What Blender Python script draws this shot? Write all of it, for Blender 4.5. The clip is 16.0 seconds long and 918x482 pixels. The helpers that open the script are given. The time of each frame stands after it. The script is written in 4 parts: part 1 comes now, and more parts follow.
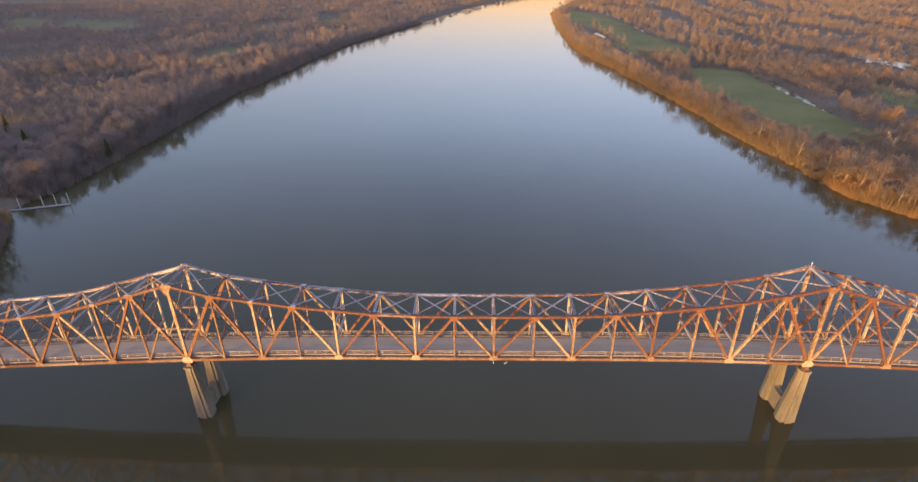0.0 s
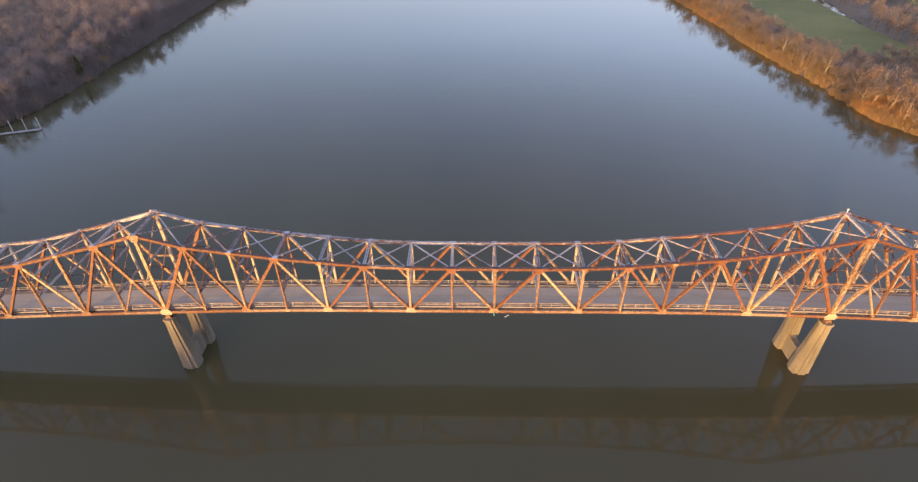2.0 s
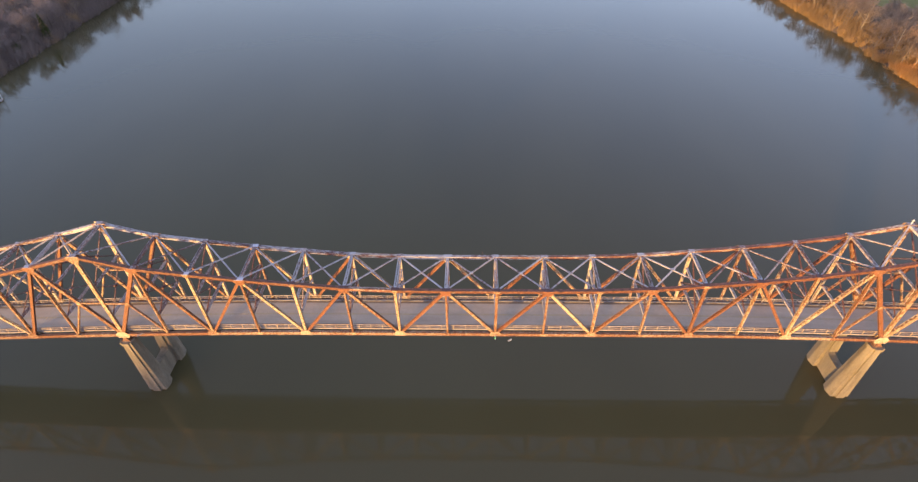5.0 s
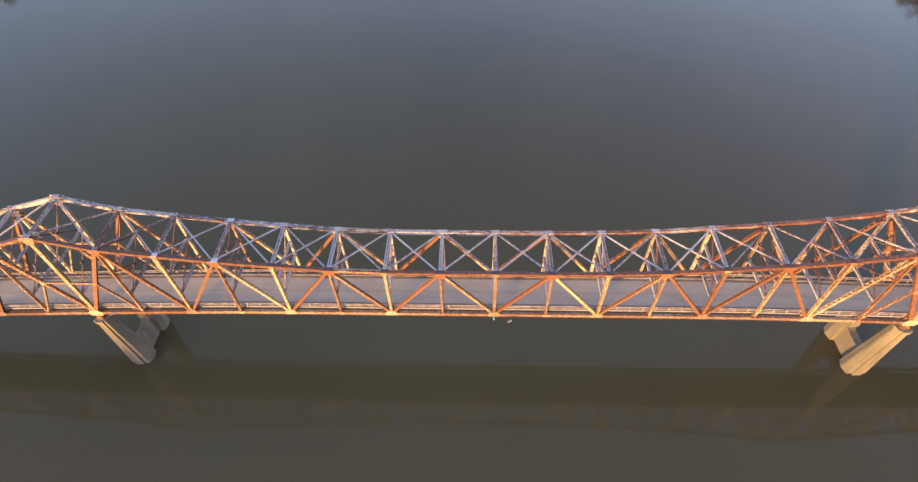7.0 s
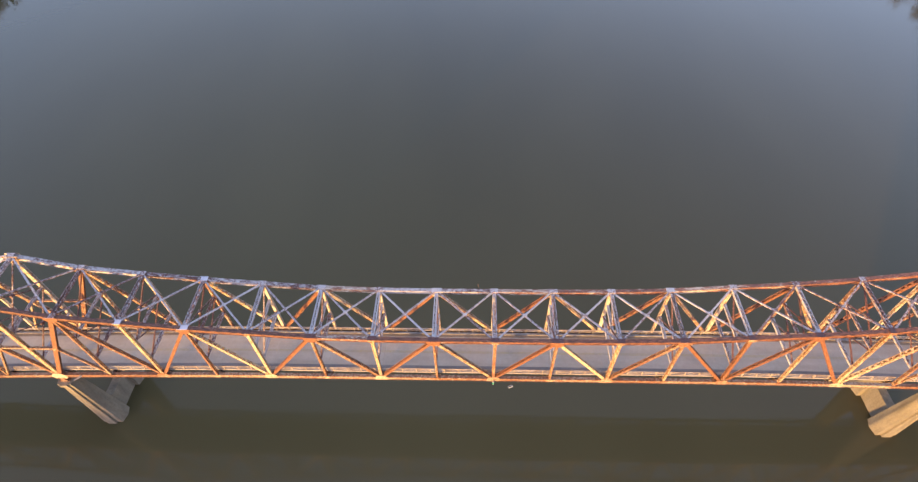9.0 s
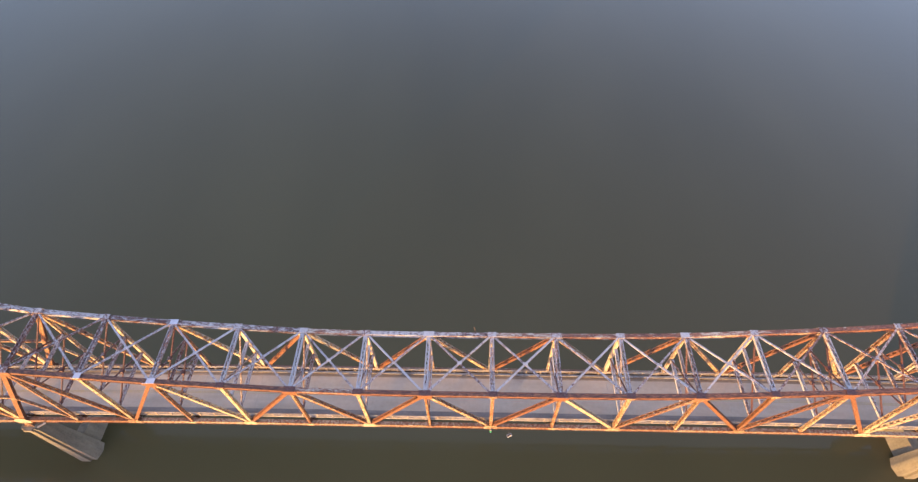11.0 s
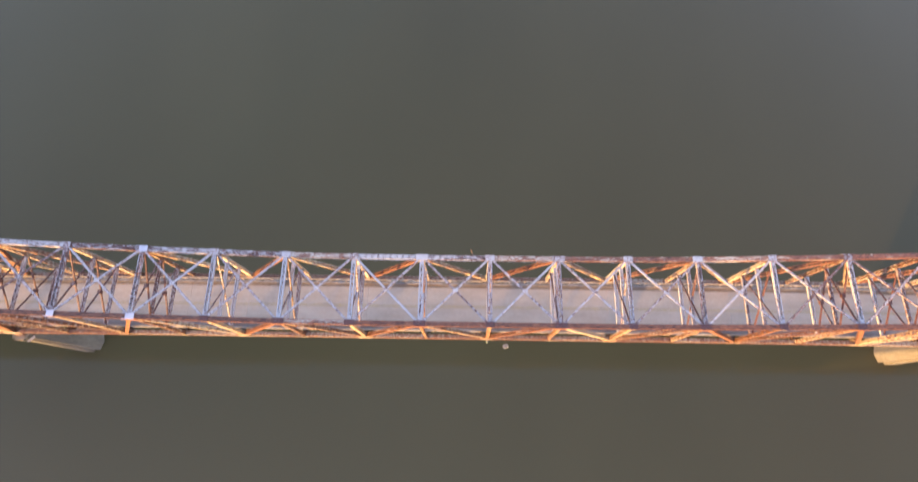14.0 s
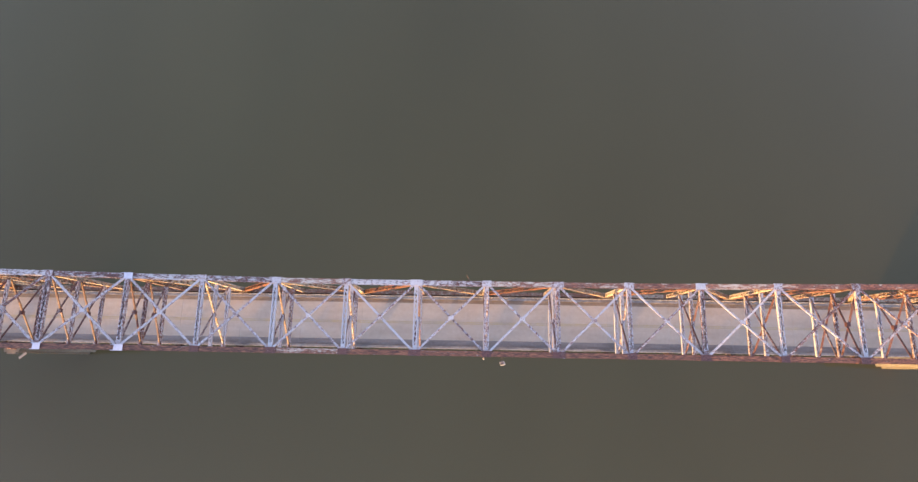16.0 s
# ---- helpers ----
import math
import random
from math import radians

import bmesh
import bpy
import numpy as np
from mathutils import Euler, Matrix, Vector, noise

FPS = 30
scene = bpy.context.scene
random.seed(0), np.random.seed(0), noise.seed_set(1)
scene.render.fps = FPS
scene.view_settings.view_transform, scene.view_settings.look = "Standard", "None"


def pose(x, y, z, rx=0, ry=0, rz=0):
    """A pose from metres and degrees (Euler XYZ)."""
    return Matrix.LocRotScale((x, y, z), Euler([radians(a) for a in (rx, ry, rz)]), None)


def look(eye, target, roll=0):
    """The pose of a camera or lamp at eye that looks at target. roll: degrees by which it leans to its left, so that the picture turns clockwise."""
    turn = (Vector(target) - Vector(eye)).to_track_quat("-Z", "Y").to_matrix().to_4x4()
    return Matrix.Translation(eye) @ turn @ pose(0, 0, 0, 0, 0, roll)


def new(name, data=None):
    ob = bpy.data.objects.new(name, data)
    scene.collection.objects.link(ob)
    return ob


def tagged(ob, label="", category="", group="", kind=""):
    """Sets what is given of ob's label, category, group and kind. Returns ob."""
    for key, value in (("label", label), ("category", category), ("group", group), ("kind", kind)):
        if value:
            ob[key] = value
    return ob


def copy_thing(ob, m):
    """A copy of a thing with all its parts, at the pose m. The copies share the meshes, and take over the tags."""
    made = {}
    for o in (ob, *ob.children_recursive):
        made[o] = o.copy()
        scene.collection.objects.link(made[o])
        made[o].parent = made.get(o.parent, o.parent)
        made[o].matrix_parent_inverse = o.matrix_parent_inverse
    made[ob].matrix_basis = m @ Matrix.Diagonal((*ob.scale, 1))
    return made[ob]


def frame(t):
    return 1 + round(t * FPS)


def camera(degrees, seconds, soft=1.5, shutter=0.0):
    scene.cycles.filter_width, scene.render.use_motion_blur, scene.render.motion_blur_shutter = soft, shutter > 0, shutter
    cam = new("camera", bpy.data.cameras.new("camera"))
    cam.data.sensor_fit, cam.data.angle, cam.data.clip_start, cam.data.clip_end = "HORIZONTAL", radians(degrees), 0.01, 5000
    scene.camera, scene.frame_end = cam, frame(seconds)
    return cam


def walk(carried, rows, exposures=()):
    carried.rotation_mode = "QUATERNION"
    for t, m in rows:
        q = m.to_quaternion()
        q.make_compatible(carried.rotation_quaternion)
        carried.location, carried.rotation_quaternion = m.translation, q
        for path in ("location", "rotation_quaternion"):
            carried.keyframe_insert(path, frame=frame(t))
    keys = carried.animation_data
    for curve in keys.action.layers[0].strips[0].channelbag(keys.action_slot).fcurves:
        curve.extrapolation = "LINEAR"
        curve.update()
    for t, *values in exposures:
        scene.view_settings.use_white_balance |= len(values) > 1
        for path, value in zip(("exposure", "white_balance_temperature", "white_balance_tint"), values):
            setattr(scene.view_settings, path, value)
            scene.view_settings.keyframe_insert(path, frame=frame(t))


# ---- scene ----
cam = camera(80.9, 16.0, soft=1.3, shutter=0.5)
PATH = [
    (0, (-4.821, -92.667, 75.495), (-4.867, -90.884, 74.59), -0.6),
    (0.5, (-4.785, -89.468, 75.448), (-4.832, -87.751, 74.423), -0.6),
    (1, (-4.758, -86.286, 75.38), (-4.803, -84.628, 74.262), -0.7),
    (1.5, (-4.725, -83.119, 75.294), (-4.771, -81.497, 74.124), -0.7),
    (2, (-4.682, -79.957, 75.196), (-4.727, -78.337, 74.023), -0.7),
    (2.5, (-4.62, -76.859, 75.113), (-4.665, -75.251, 73.924), -0.7),
    (3, (-4.563, -73.848, 75.056), (-4.608, -72.27, 73.827), -0.8),
    (3.5, (-4.478, -70.818, 75.018), (-4.523, -69.242, 73.788), -0.8),
    (3.7, (-4.416, -69.572, 75.013), (-4.461, -67.996, 73.782), -0.8),
    (5.8, (-3.456, -56.006, 74.931), (-3.516, -54.655, 73.458), -1.6),
    (6, (-3.373, -54.78, 74.931), (-3.433, -53.47, 73.421), -1.6),
    (6.5, (-3.199, -51.817, 74.917), (-3.26, -50.511, 73.403), -1.7),
    (7, (-3.091, -48.929, 74.907), (-3.153, -47.623, 73.394), -1.6),
    (7.5, (-3.023, -46.051, 74.88), (-3.085, -44.745, 73.367), -1.7),
    (8, (-2.901, -43.192, 74.844), (-2.964, -41.885, 73.332), -1.7),
    (8.5, (-2.761, -40.325, 74.804), (-2.825, -39.018, 73.292), -1.7),
    (9, (-2.629, -37.494, 74.782), (-2.694, -36.186, 73.27), -1.8),
    (11.5, (-2.133, -23.589, 74.658), (-2.197, -22.358, 73.082), -1.9),
    (12, (-2.129, -20.898, 74.65), (-2.19, -19.663, 73.078), -1.8),
    (12.5, (-2.21, -18.215, 74.653), (-2.267, -16.977, 73.084), -1.7),
    (13, (-2.32, -15.512, 74.693), (-2.373, -14.273, 73.124), -1.6),
    (13.5, (-2.423, -12.751, 74.707), (-2.47, -11.794, 72.951), -2.0),
    (14, (-2.533, -10.03, 74.717), (-2.573, -9.421, 72.812), -2.9),
    (14.5, (-2.549, -7.426, 74.766), (-2.585, -7.01, 72.81), -4.0),
    (15, (-2.47, -4.907, 74.825), (-2.506, -4.487, 72.869), -3.9),
    (15.5, (-2.332, -2.483, 74.861), (-2.368, -2.067, 72.905), -4.0),
    (16, (-2.213, -0.137, 74.919), (-2.25, 0.276, 72.963), -4.2),
]
EXPOSURES = [(0, 3.03, 7120, 16.2), (1.5, 3.26, 7220, 16.2), (3.5, 3.36, 7250, 16.2), (6, 3.46, 7280, 16), (9, 3.72, 7270, 15.5), (11.5, 3.8, 7150, 15.5), (12.5, 3.95, 7150, 15.5), (13, 4.04, 7150, 15.5), (13.5, 4.2, 7200, 15.5), (14, 4.1, 7180, 15), (15, 4.05, 7250, 15), (16, 4.04, 7240, 15)]
walk(cam, [(t, look(eye, target, roll)) for t, eye, target, roll in PATH], EXPOSURES)

# ---- world, sun, exposure ----
SUN_AZ, SUN_EL = radians(212.0), radians(2.2)     # clockwise from +y; the sun stands behind the bridge's near side
sun_way = Vector((math.sin(SUN_AZ) * math.cos(SUN_EL), math.cos(SUN_AZ) * math.cos(SUN_EL), math.sin(SUN_EL)))
world = bpy.data.worlds.new("dusk_sky")
scene.world = world
world.use_nodes = True
wt = world.node_tree
sky = wt.nodes.new("ShaderNodeTexSky")
sky.sky_type = "NISHITA"
sky.sun_disc = False
sky.sun_elevation, sky.sun_rotation = SUN_EL, SUN_AZ
sky.air_density, sky.dust_density, sky.ozone_density = 1.0, 0.5, 1.9
hue = wt.nodes.new("ShaderNodeMix")
hue.data_type, hue.blend_type = "RGBA", "MULTIPLY"
hue.inputs["Factor"].default_value = 1.0
hue.inputs["B"].default_value = (1.1, 0.918, 1.02, 1)      # thin evening cloud: a little more lavender
high_up = wt.nodes.new("ShaderNodeSeparateXYZ")
wt.links.new(wt.nodes.new("ShaderNodeTexCoord").outputs["Generated"], high_up.inputs[0])
haze = wt.nodes.new("ShaderNodeValToRGB")               # dusk haze: dim and pale at the horizon, a blue belt above it
for at, colour in ((0.12, (0.6, 0.6, 0.77, 1)), (0.26, (0.92, 0.98, 1.08, 1))):
    haze.color_ramp.elements.new(at).color = colour
haze.color_ramp.elements[0].position, haze.color_ramp.elements[0].color = 0.02, (0.5, 0.46, 0.66, 1)
haze.color_ramp.elements[3].position, haze.color_ramp.elements[3].color = 0.7, (1.04, 0.99, 0.98, 1)
wt.links.new(high_up.outputs[2], haze.inputs[0])
thin = wt.nodes.new("ShaderNodeMix")
thin.data_type, thin.blend_type = "RGBA", "MULTIPLY"
thin.inputs["Factor"].default_value = 1.0
wt.links.new(hue.outputs["Result"], thin.inputs["A"])
wt.links.new(haze.outputs[0], thin.inputs["B"])
wt.links.new(sky.outputs[0], hue.inputs["A"])
wt.links.new(thin.outputs["Result"], wt.nodes["Background"].inputs[0])
wt.nodes["Background"].inputs[1].default_value = 0.15
sun = new("sun", bpy.data.lights.new("sun", "SUN"))
sun.data.energy, sun.data.angle, sun.data.color = 1.2, radians(2.6), (1.0, 0.63, 0.21)
sun.matrix_world = look(sun_way * 900, (0, 0, 0))


# ---- materials ----
def material(name, rough=0.8):
    m = bpy.data.materials.new(name)
    m.use_nodes = True
    b = m.node_tree.nodes["Principled BSDF"]
    b.inputs["Roughness"].default_value = rough
    return m, m.node_tree, b


def node(tree, kind, **values):
    n = tree.nodes.new(kind)
    for key, value in values.items():
        n.inputs[key.replace("_", " ")].default_value = value
    return n


def noise_of(tree, source, scale, detail=4.0, rough=0.6, stretch=None):
    if stretch:
        mp = tree.nodes.new("ShaderNodeMapping")
        mp.inputs["Scale"].default_value = stretch
        tree.links.new(source, mp.inputs["Vector"])
        source = mp.outputs[0]
    n = node(tree, "ShaderNodeTexNoise", Scale=scale, Detail=detail, Roughness=rough)
    tree.links.new(source, n.inputs["Vector"])
    return n.outputs["Fac"]


def ramp(tree, source, stops):
    n = tree.nodes.new("ShaderNodeValToRGB")
    e = n.color_ramp.elements
    while len(e) < len(stops):
        e.new(0.5)
    for slot, (at, colour) in zip(e, stops):
        slot.position = at
        slot.color = (*colour, 1) if len(colour) == 3 else colour
    tree.links.new(source, n.inputs["Fac"])
    return n.outputs["Color"]


def calc(tree, op, a, b, clamp=False):
    n = tree.nodes.new("ShaderNodeMath")
    n.operation, n.use_clamp = op, clamp
    for slot, value in zip(n.inputs, (a, b)):
        if isinstance(value, (int, float)):
            slot.default_value = value
        else:
            tree.links.new(value, slot)
    return n.outputs[0]


def blend(tree, fac, a, b, mode="MIX"):
    n = tree.nodes.new("ShaderNodeMix")
    n.data_type, n.blend_type = "RGBA", mode
    for slot, value in ((n.inputs["Factor"], fac), (n.inputs["A"], a), (n.inputs["B"], b)):
        if isinstance(value, (int, float)):
            slot.default_value = value
        elif isinstance(value, tuple):
            slot.default_value = (*value, 1)
        else:
            tree.links.new(value, slot)
    return n.outputs["Result"]


def coords(tree):
    return tree.nodes.new("ShaderNodeTexCoord").outputs["Object"]


def bump(tree, bsdf, height, strength, distance):
    n = node(tree, "ShaderNodeBump", Strength=strength, Distance=distance)
    tree.links.new(height, n.inputs["Height"])
    tree.links.new(n.outputs[0], bsdf.inputs["Normal"])


def steel_paint(name, shift, low_paint=(0.44, 0.41, 0.42), high_paint=(0.6, 0.57, 0.58), deep=1.0, grain=None, red=1.0):
    """Chalky aluminium-grey bridge paint, flaking to red-brown rust; shift: more rust."""
    m, t, b = material(name, 0.62)
    co = coords(t)
    who = t.nodes.new("ShaderNodeObjectInfo").outputs["Random"]
    large = noise_of(t, co, 0.045, 2, 0.5)
    patch = noise_of(t, co, 3.2, 5, 0.72, grain)
    flake = noise_of(t, co, 10.0, 4, 0.75, grain)
    mix = calc(t, "ADD", calc(t, "MULTIPLY", large, 0.35), calc(t, "MULTIPLY", patch, 1.0))
    mix = calc(t, "ADD", mix, calc(t, "MULTIPLY", flake, 1.0))
    mix = calc(t, "ADD", mix, calc(t, "MULTIPLY", who, 0.16))
    rust = ramp(t, calc(t, "ADD", mix, shift - 0.71), [(0.46, (0, 0, 0)), (0.56, (1, 1, 1))])
    rust_colour = ramp(t, flake, [(0.41, (0.045 * deep, 0.018 * deep, 0.013 * deep * red)), (0.53, (0.17 * deep, 0.066 * deep, 0.034 * deep * red)), (0.66, (0.36 * deep, 0.15 * deep, 0.068 * deep * red))])
    paint_colour = ramp(t, patch, [(0.3, low_paint), (0.7, high_paint)])
    t.links.new(blend(t, rust, paint_colour, rust_colour), b.inputs["Base Color"])
    bump(t, b, flake, 0.35, 0.02)
    return m


STEEL = steel_paint("flaking_cream_paint_on_rusty_steel", 0.02, (0.375, 0.305, 0.2), (0.575, 0.48, 0.32))
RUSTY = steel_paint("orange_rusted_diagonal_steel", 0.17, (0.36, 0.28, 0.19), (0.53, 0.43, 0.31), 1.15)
LOWER = steel_paint("rust_stained_lower_chord_steel", 0.06, (0.29, 0.235, 0.165), (0.44, 0.37, 0.275))
CHORD_TOP = steel_paint("maroon_rust_scaled_chord_steel", 0.22, (0.37, 0.31, 0.27), (0.52, 0.45, 0.39), 0.88, (0.12, 0.8, 0.8), 1.1)
FAR_CHORD = steel_paint("rust_scaled_chord_steel", 0.06, (0.4, 0.345, 0.28), (0.58, 0.51, 0.42), 1.0, (0.2, 1, 1), 1.2)
POST = steel_paint("chalky_cream_post_paint", -0.05, (0.38, 0.325, 0.25), (0.57, 0.495, 0.395), 0.85, None, 1.2)
GUSSET = steel_paint("worn_cream_gusset_paint", -0.04, (0.36, 0.295, 0.21), (0.53, 0.45, 0.33))
NODE_PLATE = steel_paint("brown_rusted_node_plate", 0.2, (0.3, 0.27, 0.26), (0.42, 0.38, 0.37), 0.55, None, 1.7)
PALE = steel_paint("chalky_pale_bracing_paint", -0.085, (0.36, 0.335, 0.33), (0.55, 0.52, 0.52), 0.75, None, 1.4)
BRACE = steel_paint("rust_streaked_sway_brace_paint", 0.09, (0.34, 0.3, 0.28), (0.5, 0.46, 0.43), 0.65, None, 1.5)
CHORD_PALE = steel_paint("chalky_perforated_chord_paint", -0.04, (0.37, 0.34, 0.325), (0.54, 0.5, 0.48), 0.6, (0.3, 1, 1), 1.6)
NEW_PAINT, _t, _b = material("fresh_pale_plate_paint", 0.55)
_t.links.new(ramp(_t, noise_of(_t, coords(_t), 1.2), [(0.3, (0.4, 0.39, 0.43)), (0.7, (0.52, 0.51, 0.56))]), _b.inputs["Base Color"])


def simple(name, low, high, scale, rough, relief=0.2, depth=0.02, fine=6.0, stretch=None):
    """A weathered surface between two colours, varied at two scales."""
    m, t, b = material(name, rough)
    co = coords(t)
    wide = noise_of(t, co, scale, 4, 0.6, stretch)
    grain = noise_of(t, co, scale * fine, 4, 0.7)
    mix = calc(t, "ADD", calc(t, "MULTIPLY", wide, 0.65), calc(t, "MULTIPLY", grain, 0.35))
    t.links.new(ramp(t, mix, [(0.36, low), (0.64, high)]), b.inputs["Base Color"])
    if relief:
        bump(t, b, grain, relief, depth)
    return m


CONCRETE = simple("weathered_pier_concrete", (0.115, 0.098, 0.07), (0.235, 0.198, 0.142), 0.5, 0.9, 0.3, 0.03, stretch=(1.6, 1.6, 0.25))
ROAD = simple("worn_concrete_roadway", (0.373, 0.298, 0.225), (0.474, 0.382, 0.294), 0.35, 0.9, 0.15, 0.01, stretch=(0.25, 1.5, 1))
GUTTER = simple("dark_gutter_asphalt", (0.15, 0.126, 0.112), (0.26, 0.22, 0.19), 0.5, 0.9, 0.2, 0.01, stretch=(0.3, 2, 1))
EDGE_BROWN = simple("brown_deck_edge", (0.15, 0.105, 0.07), (0.3, 0.225, 0.16), 0.5, 0.95, 0.2, 0.01, stretch=(0.3, 2, 1))
YELLOW = simple("worn_yellow_road_paint", (0.31, 0.26, 0.19), (0.44, 0.33, 0.15), 0.8, 0.8, 0.0)
CURB = simple("stained_curb_concrete", (0.13, 0.11, 0.1), (0.3, 0.27, 0.24), 0.6, 0.9)
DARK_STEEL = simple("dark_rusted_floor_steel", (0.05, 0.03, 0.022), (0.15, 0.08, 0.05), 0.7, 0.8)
RAIL_PAINT = simple("dirty_cream_railing_paint", (0.24, 0.16, 0.1), (0.48, 0.4, 0.31), 0.9, 0.7)
SOIL = simple("leaf_litter_ground", (0.11, 0.082, 0.055), (0.22, 0.16, 0.105), 0.03, 1.0, 0.4, 0.2, fine=14)
GRASS = simple("winter_wheat_green", (0.15, 0.139, 0.037), (0.228, 0.204, 0.064), 0.02, 1.0, 0.4, 0.1, fine=25)
STUBBLE = simple("pale_green_pasture", (0.14, 0.112, 0.044), (0.22, 0.175, 0.075), 0.02, 1.0, 0.4, 0.1, fine=25)
DOCK_WOOD = simple("bleached_dock_boards", (0.25, 0.22, 0.19), (0.45, 0.41, 0.37), 0.5, 0.85)
POST_WHITE = simple("weathered_white_pipe", (0.5, 0.49, 0.47), (0.72, 0.71, 0.69), 1.0, 0.6)
GREEN_LENS = simple("green_signal_glass", (0.01, 0.2, 0.1), (0.02, 0.3, 0.16), 3.0, 0.25, 0.0)
BOARD_WHITE = simple("faded_white_board", (0.45, 0.44, 0.4), (0.65, 0.64, 0.6), 2.0, 0.7)


def bare_wood(name, low, high, warm, amount, through_light=0.0):
    """Bark and bare twigs; whole stands lean to a warmer tint."""
    m, t, b = material(name, 0.95)
    co = t.nodes.new("ShaderNodeNewGeometry")
    stand = noise_of(t, co.outputs["Position"], 0.014, 3, 0.6)
    tree = noise_of(t, co.outputs["Position"], 0.11, 2, 0.5)
    bit = co.outputs["Random Per Island"]
    base = blend(t, calc(t, "ADD", calc(t, "MULTIPLY", tree, 0.7), calc(t, "MULTIPLY", bit, 0.35)), low, high)
    pick = ramp(t, calc(t, "ADD", calc(t, "MULTIPLY", stand, 0.6), calc(t, "MULTIPLY", tree, 0.4)), [(0.52 - amount, (0, 0, 0)), (0.62 - amount, (1, 1, 1))])
    tint = blend(t, pick, base, warm)
    t.links.new(tint, b.inputs["Base Color"])
    if through_light:
        # Sprays of fine twigs: half of the light goes on through them.
        fine = t.nodes.new("ShaderNodeBsdfTranslucent")
        t.links.new(tint, fine.inputs["Color"])
        both = t.nodes.new("ShaderNodeMixShader")
        both.inputs[0].default_value = through_light
        t.links.new(b.outputs[0], both.inputs[1])
        t.links.new(fine.outputs[0], both.inputs[2])
        t.links.new(both.outputs[0], t.nodes["Material Output"].inputs["Surface"])
    return m


# Twig colours carry sunlit orange for the right bank, shade grey for the left.
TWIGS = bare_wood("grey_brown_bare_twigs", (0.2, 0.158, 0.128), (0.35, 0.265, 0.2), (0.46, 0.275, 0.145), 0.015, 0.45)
# Its warm stands put low sun on the tree tops into the colour.
SHADE_TWIGS = bare_wood("shade_tinted_bare_twigs", (0.205, 0.165, 0.152), (0.34, 0.272, 0.24), (0.46, 0.3, 0.16), -0.015, 0.45)
PALE_BARK = bare_wood("pale_sycamore_bark", (0.24, 0.2, 0.15), (0.42, 0.36, 0.28), (0.38, 0.29, 0.19), 0.0)
BARK = bare_wood("grey_brown_bark", (0.13, 0.105, 0.085), (0.25, 0.2, 0.165), (0.28, 0.2, 0.13), 0.0)
SCRUB = bare_wood("rusty_willow_scrub", (0.27, 0.18, 0.095), (0.43, 0.29, 0.155), (0.5, 0.27, 0.11), 0.02, 0.45)
RED_TWIGS = bare_wood("red_orange_last_leaves", (0.22, 0.1, 0.04), (0.36, 0.17, 0.06), (0.4, 0.16, 0.05), 0.02, 0.4)
CEDAR = simple("dark_green_cedar", (0.05, 0.07, 0.02), (0.1, 0.115, 0.035), 0.4, 0.95, 0.0)

WATER, _t, _b = material("calm_silty_river_water", 0.045)
_co = _t.nodes.new("ShaderNodeNewGeometry").outputs["Position"]
# The base colour turns paler and browner towards the upstream left bank.
_bank_tint = _t.nodes.new("ShaderNodeMix")
_bank_tint.data_type = "RGBA"
_bank_tint.inputs["B"].default_value = (0.108, 0.08, 0.036, 1)
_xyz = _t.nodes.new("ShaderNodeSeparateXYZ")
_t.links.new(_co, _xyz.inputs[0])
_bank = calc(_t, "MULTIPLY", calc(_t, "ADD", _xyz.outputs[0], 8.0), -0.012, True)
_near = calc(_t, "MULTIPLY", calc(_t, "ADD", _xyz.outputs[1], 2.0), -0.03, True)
_mottle = calc(_t, "ADD", noise_of(_t, _co, 0.018, 4, 0.6, (1, 0.5, 1)), 0.35)
_t.links.new(calc(_t, "MULTIPLY", calc(_t, "MULTIPLY", _bank, _near), _mottle, True), _bank_tint.inputs["Factor"])
_t.links.new(_bank_tint.outputs["Result"], _b.inputs["Base Color"])
_t.links.new(ramp(_t, noise_of(_t, _co, 0.012, 3, 0.55, (1, 0.4, 1)), [(0.35, (0.0655, 0.054, 0.0245)), (0.68, (0.085, 0.07, 0.0325))]), _bank_tint.inputs["A"])
_b.inputs["IOR"].default_value = 1.345
_t.links.new(ramp(_t, noise_of(_t, _co, 0.02, 4, 0.6, (0.35, 1, 1)), [(0.4, (0.05, 0.05, 0.05)), (0.7, (0.11, 0.11, 0.11))]), _b.inputs["Roughness"])
_swell = noise_of(_t, _co, 0.6, 3, 0.55, (0.5, 1, 1))
bump(_t, _b, _swell, 0.05, 0.3)


